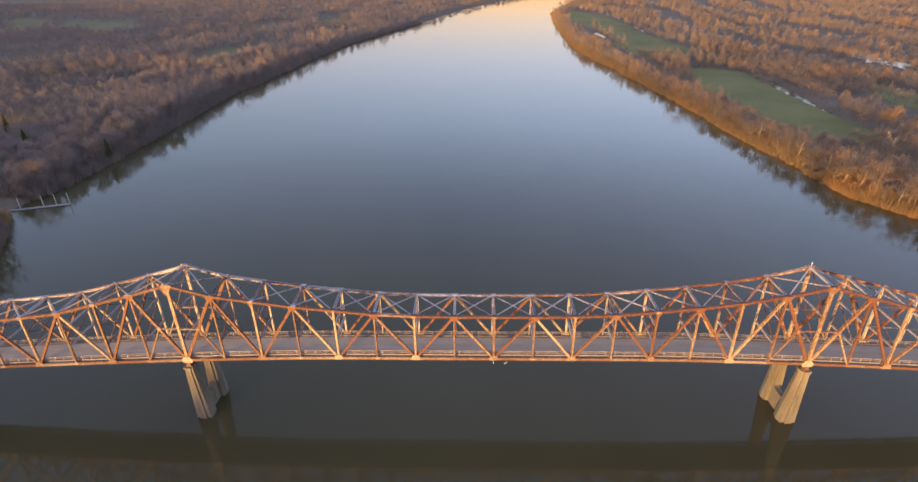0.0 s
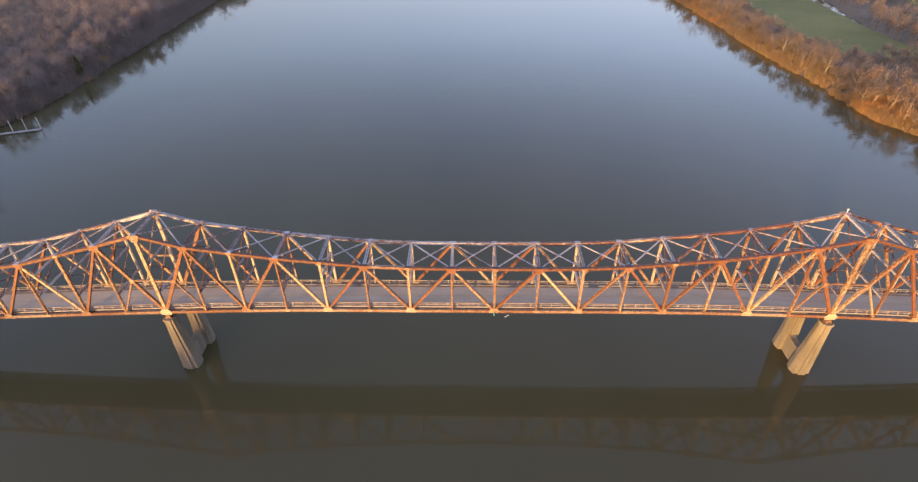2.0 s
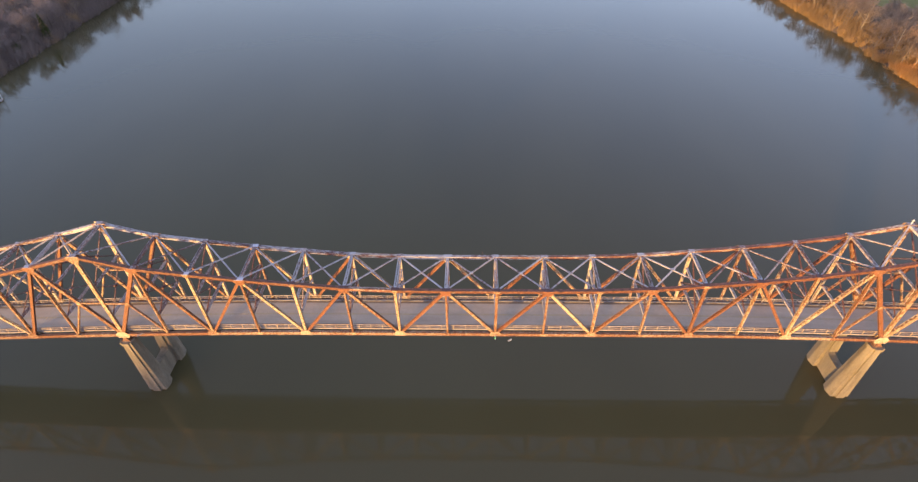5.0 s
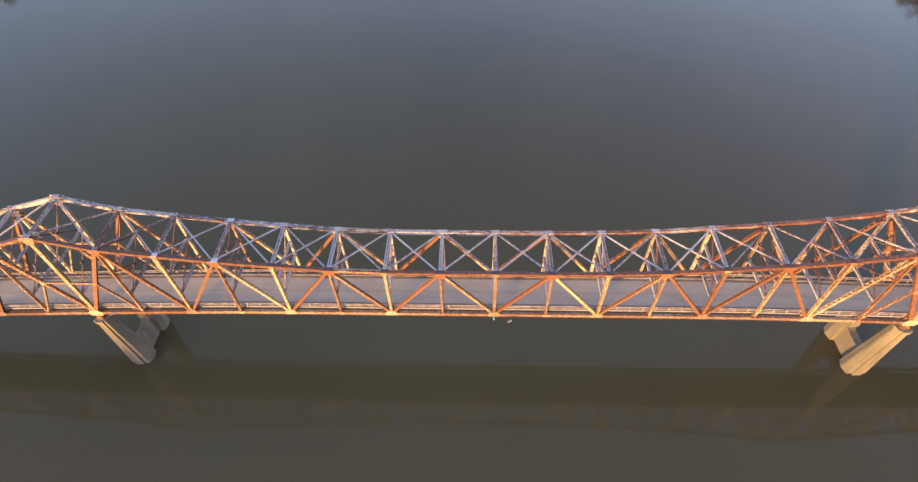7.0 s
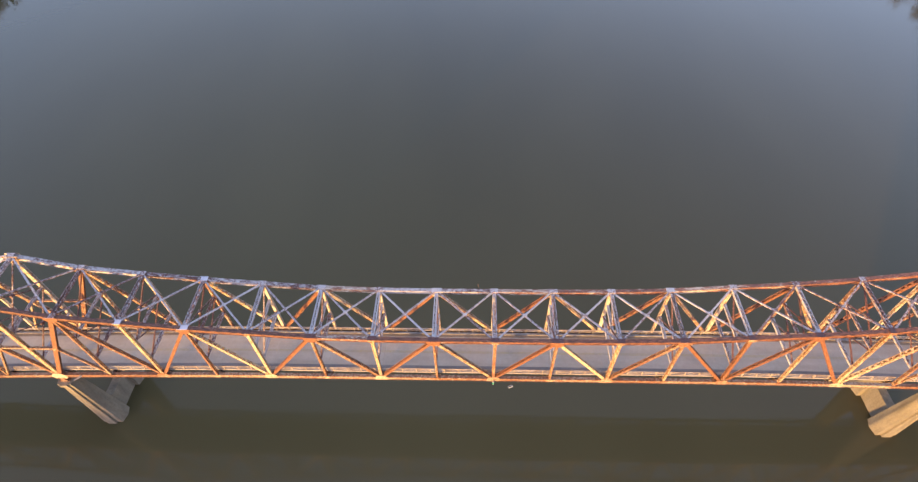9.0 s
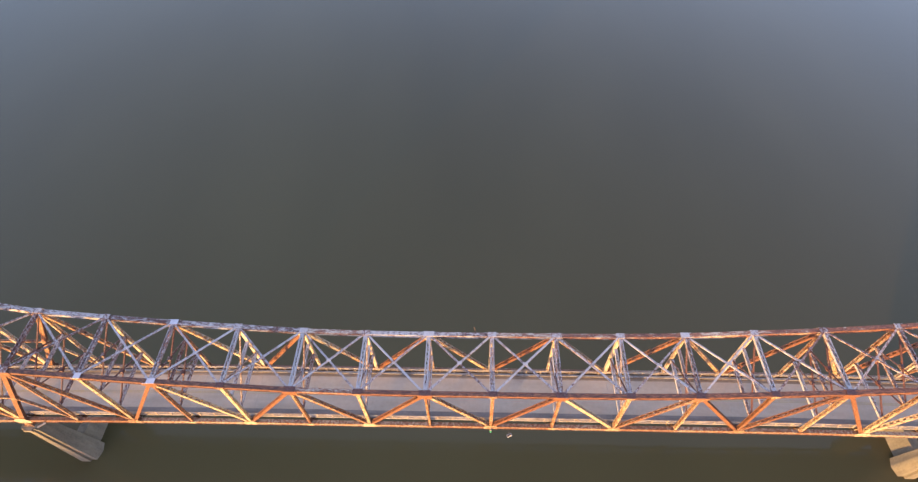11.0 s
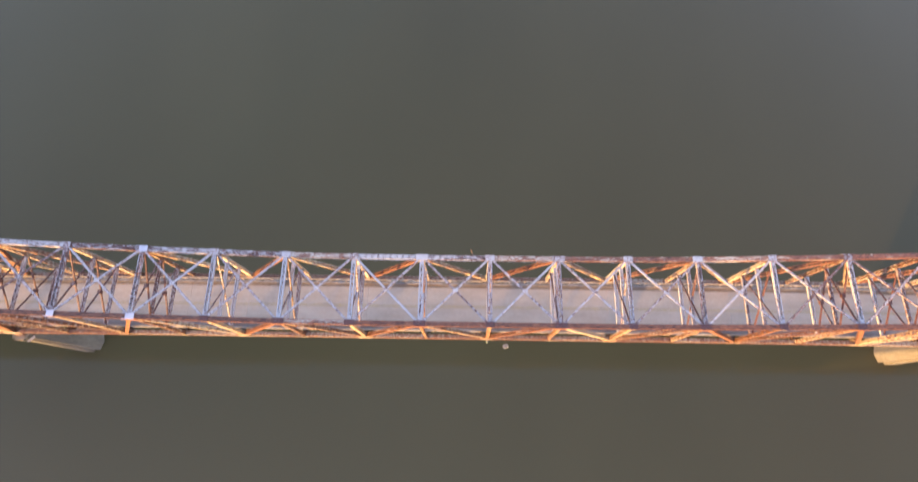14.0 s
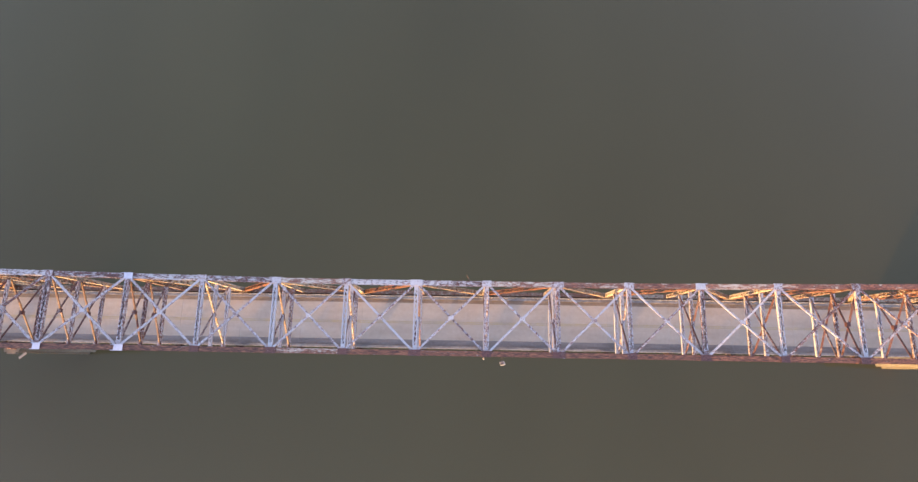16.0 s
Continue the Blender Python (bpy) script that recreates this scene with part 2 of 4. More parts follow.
# ---- building helpers ----
class Geo:
    """Collects boxes, beams and plates for one mesh."""

    def __init__(self):
        self.v, self.f = [], []

    def hull(self, low, high):
        """A closed solid between two rings of points."""
        n, o = len(low), len(self.v)
        self.v += [tuple(p) for p in low] + [tuple(p) for p in high]
        self.f += [(o + k, o + (k + 1) % n, o + n + (k + 1) % n, o + n + k) for k in range(n)]
        self.f += [tuple(o + k for k in reversed(range(n))), tuple(o + n + k for k in range(n))]
        return self

    def beam(self, p, q, w, h, side=(0, 1, 0)):
        """A bar from p to q: w wide along side, h thick across it."""
        p, q = Vector(p), Vector(q)
        d = (q - p).normalized()
        s = Vector(side)
        s = (s - d * s.dot(d)).normalized()
        n = d.cross(s)
        ring = [s * a * w / 2 + n * b * h / 2 for a, b in ((-1, -1), (1, -1), (1, 1), (-1, 1))]
        return self.hull([p + r for r in ring], [q + r for r in ring])

    def loft(self, rings):
        """A closed solid through a row of rings."""
        n, o = len(rings[0]), len(self.v)
        self.v += [tuple(p) for r in rings for p in r]
        for j in range(len(rings) - 1):
            a, b = o + j * n, o + (j + 1) * n
            self.f += [(a + k, a + (k + 1) % n, b + (k + 1) % n, b + k) for k in range(n)]
        self.f += [tuple(o + k for k in reversed(range(n))), tuple(o + (len(rings) - 1) * n + k for k in range(n))]
        return self

    def box(self, a, b):
        (x0, y0, z0), (x1, y1, z1) = a, b
        return self.hull([(x0, y0, z0), (x1, y0, z0), (x1, y1, z0), (x0, y1, z0)], [(x0, y0, z1), (x1, y0, z1), (x1, y1, z1), (x0, y1, z1)])

    def laced(self, p, q, w, h, side=(0, 1, 0), pitch=0.55, faces=(-1, 1)):
        """A built-up member: two flanged webs joined by zigzag lacing and end battens."""
        p, q = Vector(p), Vector(q)
        length = (q - p).length
        d = (q - p).normalized()
        s = Vector(side)
        s = (s - d * s.dot(d)).normalized()
        n = d.cross(s)
        for a in (-1, 1):
            o = s * a * (w / 2 - 0.025)
            self.beam(p + o, q + o, 0.05, h, s)
            for b in (-1, 1):
                o2 = s * a * (w / 2 - 0.075) + n * b * (h / 2 - 0.02)
                self.beam(p + o2, q + o2, 0.08, 0.035, s)
        count = max(2, int((length - 1.2) / pitch))
        for b in faces:
            o = n * b * (h / 2 + 0.012)
            for a, e in ((p, p + d * 0.6), (q - d * 0.6, q)):
                self.beam(a + o, e + o, w - 0.02, 0.02, s)
            for k in range(count):
                a0 = p + d * (0.6 + (length - 1.2) * k / count)
                a1 = p + d * (0.6 + (length - 1.2) * (k + 1) / count)
                sgn = 1 if k % 2 else -1
                self.beam(a0 + o + s * sgn * (w / 2 - 0.06), a1 + o - s * sgn * (w / 2 - 0.06), 0.095, 0.02, s)
        return self

    def perforated(self, p, q, w, h, side=(0, 1, 0), pitch=0.85):
        """A built-up member: two webs under cover plates with a row of long holes."""
        p, q = Vector(p), Vector(q)
        length = (q - p).length
        d = (q - p).normalized()
        s = Vector(side)
        s = (s - d * s.dot(d)).normalized()
        n = d.cross(s)
        for a in (-1, 1):
            o = s * a * (w / 2 - 0.025)
            self.beam(p + o, q + o, 0.05, h, s)
        count = max(2, int((length - 1.6) / pitch))
        edge = w * 0.29
        for b in (-1, 1):
            o = n * b * (h / 2 + 0.012)
            for a in (-1, 1):
                t = s * a * (w / 2 - edge / 2)
                self.beam(p + o + t, q + o + t, edge, 0.022, s)
            for a, e in ((p, p + d * 0.8), (q - d * 0.8, q)):
                self.beam(a + o * 1.01, e + o * 1.01, w * 0.43, 0.018, s)
            for k in range(count):
                a0 = p + d * (0.8 + (length - 1.6) * (k + 0.56) / count)
                a1 = p + d * (0.8 + (length - 1.6) * (k + 1) / count)
                self.beam(a0 + o, a1 + o, w * 0.43, 0.018, s)
        return self

    def mesh(self, name):
        me = bpy.data.meshes.new(name)
        me.from_pydata(self.v, [], self.f)
        me.update()
        return me


def part(name, geo, mat, parent=None, label=""):
    me = geo.mesh(name) if isinstance(geo, Geo) else geo
    if not me.materials:
        me.materials.append(mat)
    ob = new(name, me)
    ob.parent = parent
    if label:
        tagged(ob, label)
    return ob


def along(x, table):
    return float(np.interp(x, [a for a, _ in table], [b for _, b in table]))


# ---- plan ----
WATER_Z, LAND_Z = -17.2, -15.2
PANEL, WIDE = 8.4, 8.2
FIRST, LAST = -12, 28
LEFT_SHORE = [(-3500, -240), (-400, -215), (-60, -190), (0, -172), (40, -173), (65, -177), (80, -181), (92, -187), (100, -194), (120, -208), (146, -201), (190, -200), (270, -202), (365, -205), (390, -199), (515, -191), (686, -174), (918, -119), (1130, -74), (1332, -33), (1700, 80), (2300, 330), (3500, 900)]
RIGHT_SHORE = [(-3500, 260), (-400, 232), (0, 205), (60, 191), (108, 178), (133, 164), (188, 159), (270, 153), (341, 150), (416, 143), (480, 137), (584, 127), (690, 127), (803, 135), (1000, 150), (1212, 172), (1700, 300), (2300, 560), (3500, 1150)]
FIELDS = {
    "wheat_field": [(197, 208), (240, 208), (237, 262), (241, 325), (244, 374), (251, 440), (230, 462), (205, 466), (186, 380), (187, 331), (187, 262)],
    "wheat_field_far": [(222, 1280), (192, 1100), (184, 957), (197, 830), (197, 740), (182, 690), (180, 560), (226, 520), (260, 560), (261, 636), (252, 760), (262, 930), (262, 1136)],
    "wheat_strip": [(336, 386), (341, 335), (312, 275), (300, 300), (309, 345)],
    "pasture_left": [(-322, 530), (-331, 629), (-276, 655), (-262, 520), (-285, 470)],
    "pasture_far": [(-837, 1088), (-722, 1058), (-612, 1004), (-600, 850), (-720, 870)],
    "pasture_beyond": [(-1014, 1177), (-889, 1107), (-750, 900), (-840, 910)],
    "pasture_bank": [(-404, 998), (-369, 1007), (-325, 840), (-352, 825)],
    "pasture_bend": [(-315, 1101), (-287, 1153), (-245, 960), (-270, 900)],
}
PONDS = [(247, 342, 9, 84, -0.16), (271, 866, 5, 60, -0.09), (190, 780, 5, 46, 0.0), (427, 880, 11, 110, -0.16), (432, 515, 17, 80, -0.1), (510, 545, 34, 24, 0.2)]


def in_poly(x, y, poly):
    hit, j = False, len(poly) - 1
    for i in range(len(poly)):
        (xi, yi), (xj, yj) = poly[i], poly[j]
        if (yi > y) != (yj > y) and x < (xj - xi) * (y - yi) / (yj - yi) + xi:
            hit = not hit
        j = i
    return hit


def pond(x, y):
    """Over 0 inside a flooded hollow."""
    best = -9.0
    for cx, cy, rx, ry, tilt in PONDS:
        dx, dy = x - cx, y - cy
        dx += dy * tilt
        best = max(best, 1 - math.hypot(dx / rx, dy / ry) + 0.35 * noise.noise((x * 0.05, y * 0.04, 3)) + 0.3 * noise.noise((x * 0.16, y * 0.12, 3)))
    return best


def inland(x, y):
    """Metres from the water's edge towards the land; negative in the river."""
    wob = 2.5 * noise.noise((x * 0.02, y * 0.03, 0.7)) + 1.2 * noise.noise((0.3, y * 0.11, 0.2))
    return max(along(y, LEFT_SHORE) - x, x - along(y, RIGHT_SHORE)) + wob


def shade_ridge(x, y):
    """Unseen wooded bluffs towards the low sun, added for shade; their gap passes sun."""
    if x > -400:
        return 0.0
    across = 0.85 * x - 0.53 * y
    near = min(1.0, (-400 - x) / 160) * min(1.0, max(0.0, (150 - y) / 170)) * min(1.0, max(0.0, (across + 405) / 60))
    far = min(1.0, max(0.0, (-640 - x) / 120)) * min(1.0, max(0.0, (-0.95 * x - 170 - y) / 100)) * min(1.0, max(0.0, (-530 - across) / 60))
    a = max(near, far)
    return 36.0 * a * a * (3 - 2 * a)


def ground_z(x, y):
    d = inland(x, y)
    if d <= 0:
        return WATER_Z - 0.2 - min(2.5, -d * 0.25)
    z = WATER_Z + min(1.0, d / 6.0) * (LAND_Z - WATER_Z) + 0.25 * noise.noise((x * 0.03, y * 0.03, 5)) * min(1, d / 10)
    if -100 < y < 1200 and 150 < x < 620:
        p = pond(x, y)
        if p > -0.08:
            z -= min(1.0, (p + 0.08) / 0.16) * 2.8
    return z + shade_ridge(x, y)


# ---- ground, water ----
def ground_sheet():
    def steps(edges):
        out = []
        for a, b, s in edges:
            out += list(np.arange(a, b, s))
        return np.array(out + [edges[-1][1]], float)

    xs = steps([(-3500, -900, 130), (-900, -340, 28), (-340, -240, 10), (-240, 10, 5), (10, 110, 10), (110, 290, 4.5), (290, 620, 11), (620, 1200, 58), (1200, 3500, 230)])
    ys = steps([(-3500, -500, 200), (-500, -40, 23), (-40, 480, 5.2), (480, 1300, 13), (1300, 1800, 50), (1800, 3500, 170)])
    v = [(x, y, ground_z(x, y)) for y in ys for x in xs]
    w = len(xs)
    f = [(j * w + i, j * w + i + 1, (j + 1) * w + i + 1, (j + 1) * w + i) for j in range(len(ys) - 1) for i in range(w - 1)]
    me = bpy.data.meshes.new("ground")
    me.from_pydata(v, [], f)
    me.polygons.foreach_set("use_smooth", [True] * len(f))
    me.materials.append(SOIL)
    return tagged(new("ground", me), "brown leaf-strewn floodplain ground with muddy river banks", "ground", kind="structure")


ground_sheet()
g = Geo().hull([(x, y, WATER_Z - 0.02) for x, y in ((-3500, -3500), (3500, -3500), (3500, 3500), (-3500, 3500))], [(x, y, WATER_Z) for x, y in ((-3500, -3500), (3500, -3500), (3500, 3500), (-3500, 3500))])
tagged(part("water", g, WATER), "calm silty olive-grey river reflecting the evening sky", "water", kind="structure")


def field_patch(name, poly, mat, label):
    """A crop field, draped a hand above the soil, with soft uneven edges."""
    bm = bmesh.new()
    pts = []
    for k in range(len(poly)):
        a, b = Vector(poly[k]), Vector(poly[(k + 1) % len(poly)])
        n = max(2, int((b - a).length / 8))
        for s in range(n):
            c = a.lerp(b, s / n)
            pts.append((c.x + 2.2 * noise.noise((c.x * 0.1, c.y * 0.1, 1)), c.y + 2.2 * noise.noise((c.x * 0.1, c.y * 0.1, 8))))
    face = bm.faces.new([bm.verts.new((x, y, LAND_Z + 0.32)) for x, y in pts])
    low = bmesh.ops.extrude_face_region(bm, geom=[face])
    for e in low["geom"]:
        if isinstance(e, bmesh.types.BMVert):
            e.co.z -= 1.0
    bmesh.ops.recalc_face_normals(bm, faces=bm.faces)
    me = bpy.data.meshes.new(name)
    bm.to_mesh(me)
    bm.free()
    me.materials.append(mat)
    return tagged(new(name, me), label, "field", kind="structure")


field_patch("field_1", FIELDS["wheat_field"], GRASS, "bright green winter wheat field behind the bank trees")
field_patch("field_2", FIELDS["wheat_field_far"], GRASS, "long green winter wheat field beside the river woods")
field_patch("field_3", FIELDS["pasture_left"], STUBBLE, "pale green clearing among bare woods")
field_patch("field_4", FIELDS["pasture_far"], STUBBLE, "far pale green pasture among bare woods")
field_patch("field_5", FIELDS["wheat_strip"], GRASS, "narrow green strip of wheat between wooded swales")
field_patch("field_6", FIELDS["pasture_beyond"], STUBBLE, "distant pale pasture beyond the woods")
field_patch("field_7", FIELDS["pasture_bank"], STUBBLE, "small pale green clearing behind the bank woods")
field_patch("field_8", FIELDS["pasture_bend"], STUBBLE, "small pale green clearing near the river bend")


# ---- bridge ----
def node_x(i):
    return PANEL * (i - 8)


def low_z(x):
    return -max(0.0, abs(x) - 35) ** 1.5 * 0.0048


TOP = [(0, 10.72), (8.4, 10.72), (16.8, 10.85), (25.2, 11.25), (42, 13.05), (58.8, 15.45), (67.2, 18.1), (75.6, 15.65), (92.4, 11.1), (100.8, 9.9), (117.6, 8.0), (134.4, 6.6), (151.2, 5.2), (168, 4.0)]


def high_z(x):
    return along(abs(x), TOP) + (0.45 if 55 < x < 60 else 0.08 if -60 < x < -55 else 0.0)


def low(i, y=0.0):
    x = node_x(i)
    return Vector((x, y, low_z(x)))


def high(i, y=0.0):
    x = node_x(i)
    return Vector((x, y, high_z(x)))


bridge = tagged(new("truss_bridge"), "rusting orange and pale grey steel cantilever through-truss road bridge", "bridge")
NODES = range(FIRST, LAST + 1)

# Floor: floor beams, stringers, slab, curbs, centre line.
for i in NODES:
    p = low(i)
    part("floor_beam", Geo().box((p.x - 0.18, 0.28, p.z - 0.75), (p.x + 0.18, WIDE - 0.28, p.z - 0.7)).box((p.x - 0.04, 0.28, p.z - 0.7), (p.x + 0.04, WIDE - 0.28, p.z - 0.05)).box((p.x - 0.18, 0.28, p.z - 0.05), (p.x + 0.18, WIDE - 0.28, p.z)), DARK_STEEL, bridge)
for i in range(FIRST, LAST):
    p, q = low(i), low(i + 1)
    up = Vector((0, 0, 1))
    for y in (1.3, 2.7, 4.1, 5.5, 6.9):
        o = Vector((0, y, 0.06))
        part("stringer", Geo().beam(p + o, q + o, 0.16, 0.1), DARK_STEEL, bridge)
    gap = Vector((0.006, 0, 0))
    mid = Vector((0, WIDE / 2, 0))
    slab = part("deck_slab", Geo().beam(p + mid + up * 0.2 + gap, q + mid + up * 0.2 - gap, WIDE - 1.3, 0.18), ROAD, bridge, "worn grey-buff concrete road slab")
    for o in (-0.1, 0.1):
        part("centre_line", Geo().beam(p + mid + up * 0.294 + Vector((0.05, o, 0)), q + mid + up * 0.294 + Vector((-0.05, o, 0)), 0.1, 0.006), YELLOW, slab, "faded yellow centre line")
    for y, s in ((0.8, 1), (WIDE - 0.8, -1)):
        o = Vector((0, y, 0.37))
        part("curb", Geo().beam(p + o + gap, q + o - gap, 0.3, 0.17), CURB, bridge)
    # Darker strip along the near curb, narrower brown strip along the far one.
    part("gutter_strip", Geo().beam(p + Vector((0, 1.36, 0.296)) + gap, q + Vector((0, 1.36, 0.296)) - gap, 0.8, 0.012), GUTTER, slab, "dark gutter strip")
    part("gutter_strip", Geo().beam(p + Vector((0, WIDE - 1.2, 0.296)) + gap, q + Vector((0, WIDE - 1.2, 0.296)) - gap, 0.5, 0.012), EDGE_BROWN, slab, "brown strip along the curb")
    # Bottom laterals cross under the slab.
    for a, b in ((0.3, WIDE - 0.3), (WIDE - 0.3, 0.3)):
        drop = 0.3 if a < b else 0.42
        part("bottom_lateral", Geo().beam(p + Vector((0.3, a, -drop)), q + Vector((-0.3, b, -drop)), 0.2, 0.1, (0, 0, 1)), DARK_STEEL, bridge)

# Railings: two pipes and four posts a panel on each side.
post_mesh = Geo().box((-0.045, -0.045, 0.0), (0.045, 0.045, 1.02)).box((-0.08, -0.08, 0.0), (0.08, 0.08, 0.05)).mesh("post")
post_mesh.materials.append(RAIL_PAINT)
for i in range(FIRST, LAST):
    p, q = low(i), low(i + 1)
    for y in (0.62, WIDE - 0.62):
        rail = Geo()
        for z, w in ((1.4, 0.1), (0.98, 0.08)):
            rail.beam(p + Vector((0, y, z)), q + Vector((0, y, z)), w, w)
        railing = part("railing", rail, RAIL_PAINT, bridge, "cream-painted two-rail steel bridge railing streaked with rust")
        for k in range(4):
            c = p.lerp(q, (k + 0.5) / 4)
            ob = part("post", post_mesh, RAIL_PAINT, railing)
            ob.location = (c.x, y, c.z + 0.4)

# Two trusses: Warren web with a post at every panel point.
for y, out in ((0.0, -1), (WIDE, 1)):
    for i in range(FIRST, LAST):
        p, q = high(i, y), high(i + 1, y)
        d = (q - p).normalized()
        n = Vector((-d.z, 0, d.x))
        geo = Geo()
        for s in (-1, 1):
            geo.beam(p + Vector((0, s * 0.23, 0)), q + Vector((0, s * 0.23, 0)), 0.06, 0.52)
            geo.beam(p + Vector((0, s * 0.26, 0)) - n * 0.25, q + Vector((0, s * 0.26, 0)) - n * 0.25, 0.1, 0.035)
        pale = i == 5 if out < 0 else i < 5 or i in (6, 7)
        if pale:
            geo.beam(p + n * 0.262, q + n * 0.262, 0.16, 0.03)
            for s in (-1, 1):
                geo.beam(p + n * 0.27 + Vector((0, s * 0.22, 0)), q + n * 0.27 + Vector((0, s * 0.22, 0)), 0.14, 0.035)
            for k in range(11):
                geo.beam(p.lerp(q, (k + 0.12) / 11) + n * 0.275, p.lerp(q, (k + 0.72) / 11) + n * 0.275, 0.5, 0.03)
        else:
            geo.beam(p + n * 0.27, q + n * 0.27, 0.58, 0.035)
        steps = 12
        for k in range(steps):
            a, b = p.lerp(q, k / steps) - n * 0.27, p.lerp(q, (k + 1) / steps) - n * 0.27
            s = 0.22 if k % 2 else -0.22
            geo.beam(a + Vector((0, s, 0)), b - Vector((0, s, 0)), 0.09, 0.02)
        part("upper_chord", geo, (CHORD_PALE if pale else FAR_CHORD) if out > 0 else (FAR_CHORD if pale else CHORD_TOP), bridge)
        p, q = low(i, y), low(i + 1, y)
        geo = Geo()
        for s in (-1, 1):
            geo.beam(p + Vector((0, s * 0.23, -0.07)), q + Vector((0, s * 0.23, -0.07)), 0.055, 0.6)
            geo.beam(p + Vector((0, s * 0.28, -0.355)), q + Vector((0, s * 0.28, -0.355)), 0.13, 0.03)
        for k in range(8):
            a, b = p.lerp(q, (k + 0.02) / 8), p.lerp(q, (k + 0.98) / 8)
            for z in (0.225, -0.38):
                geo.beam(a + Vector((0, 0, z)), b + Vector((0, 0, z)), 0.5, 0.02)
        part("lower_chord", geo, LOWER, bridge)
    for i in NODES:
        # Post
        thick = 0.62 if i in (0, 16) else (0.42 if i % 2 == 0 else 0.3)
        geo = Geo().laced(low(i, y) + Vector((0, 0, 0.2)), high(i, y) - Vector((0, 0, 0.2)), 0.46, thick, (0, 1, 0), 0.7)
        part("vertical_post", geo, POST if out > 0 else STEEL, bridge)
        # Diagonals fall from the odd upper points to the even lower ones.
        if i % 2:
            for j in (i - 1, i + 1):
                if FIRST <= j <= LAST:
                    a, b = high(i, y), low(j, y)
                    d = (b - a).normalized()
                    main = j in (0, 16)
                    shape = Geo().laced if (i + j) % 4 == 1 and 2 < i < 14 else Geo().perforated
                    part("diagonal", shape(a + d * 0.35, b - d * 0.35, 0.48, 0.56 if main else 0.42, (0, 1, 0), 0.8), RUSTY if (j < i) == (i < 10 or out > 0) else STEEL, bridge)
        # Gussets stand on both faces of the chord.
        if i % 2:
            c = high(i, y)
            outline = [(-0.95, 0.26), (0.95, 0.26), (0.95, -0.2), (0.45, -0.85), (-0.45, -0.85), (-0.95, -0.2)]
        else:
            c = low(i, y)
            outline = [(-0.95, -0.4), (0.95, -0.4), (0.95, 0.35), (0.6, 0.8), (-0.6, 0.8), (-0.95, 0.35)]
            if i in (0, 16):
                outline = [(-1.0, -0.7), (1.0, -0.7), (1.25, 0.1), (0.6, 0.85), (-0.6, 0.85), (-1.25, 0.1)]
        for s in (-1, 1):
            ring = [Vector((c.x + a, y + s * 0.295, c.z + b)) for a, b in outline]
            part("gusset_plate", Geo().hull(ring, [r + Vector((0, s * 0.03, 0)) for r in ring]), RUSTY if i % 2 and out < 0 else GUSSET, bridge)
        if i in (0, 16):
            outline = [(-1.1, 0.3), (1.1, 0.3), (1.1, -0.15), (0.5, -1.2), (-0.5, -1.2), (-1.1, -0.15)]
            for s in (-1, 1):
                ring = [Vector((c.x + a, y + s * 0.295, high(i).z + b)) for a, b in outline]
                part("gusset_plate", Geo().hull(ring, [r + Vector((0, s * 0.03, 0)) for r in ring]), GUSSET, bridge)
        c = high(i, y) if i % 2 == 0 else low(i, y)
        for s in (-1, 1):
            part("splice_plate", Geo().box((c.x - 0.5, y + s * 0.31 - 0.012, c.z - 0.3), (c.x + 0.5, y + s * 0.31 + 0.012, c.z + 0.3)), STEEL, bridge)
        # Plate on top of the chord that takes the laterals.
        c = high(i, y)
        s = 0.72 if i % 2 else 0.55
        part("lateral_plate", Geo().box((c.x - s, y - 0.36, c.z + 0.3), (c.x + s, y + 0.36, c.z + 0.335)), NEW_PAINT if i == 3 or (i == 2 and out < 0) else (PALE if out > 0 or i < 3 else NODE_PLATE), bridge)
    # Sub-struts beside each main pier.
    for pier in (0, 16):
        for s in (-1, 1):
            m = (high(pier + s, y) + low(pier, y)) / 2
            part("sub_strut", Geo().laced(m, low(pier + s, y) + Vector((0, 0, 0.2)), 0.34, 0.26, (0, 1, 0), 0.55), STEEL, bridge)
            e = Vector((node_x(pier), y, m.z))
            part("sub_strut", Geo().laced(m, e, 0.36, 0.3, (0, 1, 0), 0.55), STEEL, bridge)
            part("mid_plate", Geo().box((m.x - 0.4, y - 0.26, m.z - 0.4), (m.x + 0.4, y + 0.26, m.z + 0.4)), STEEL, bridge)

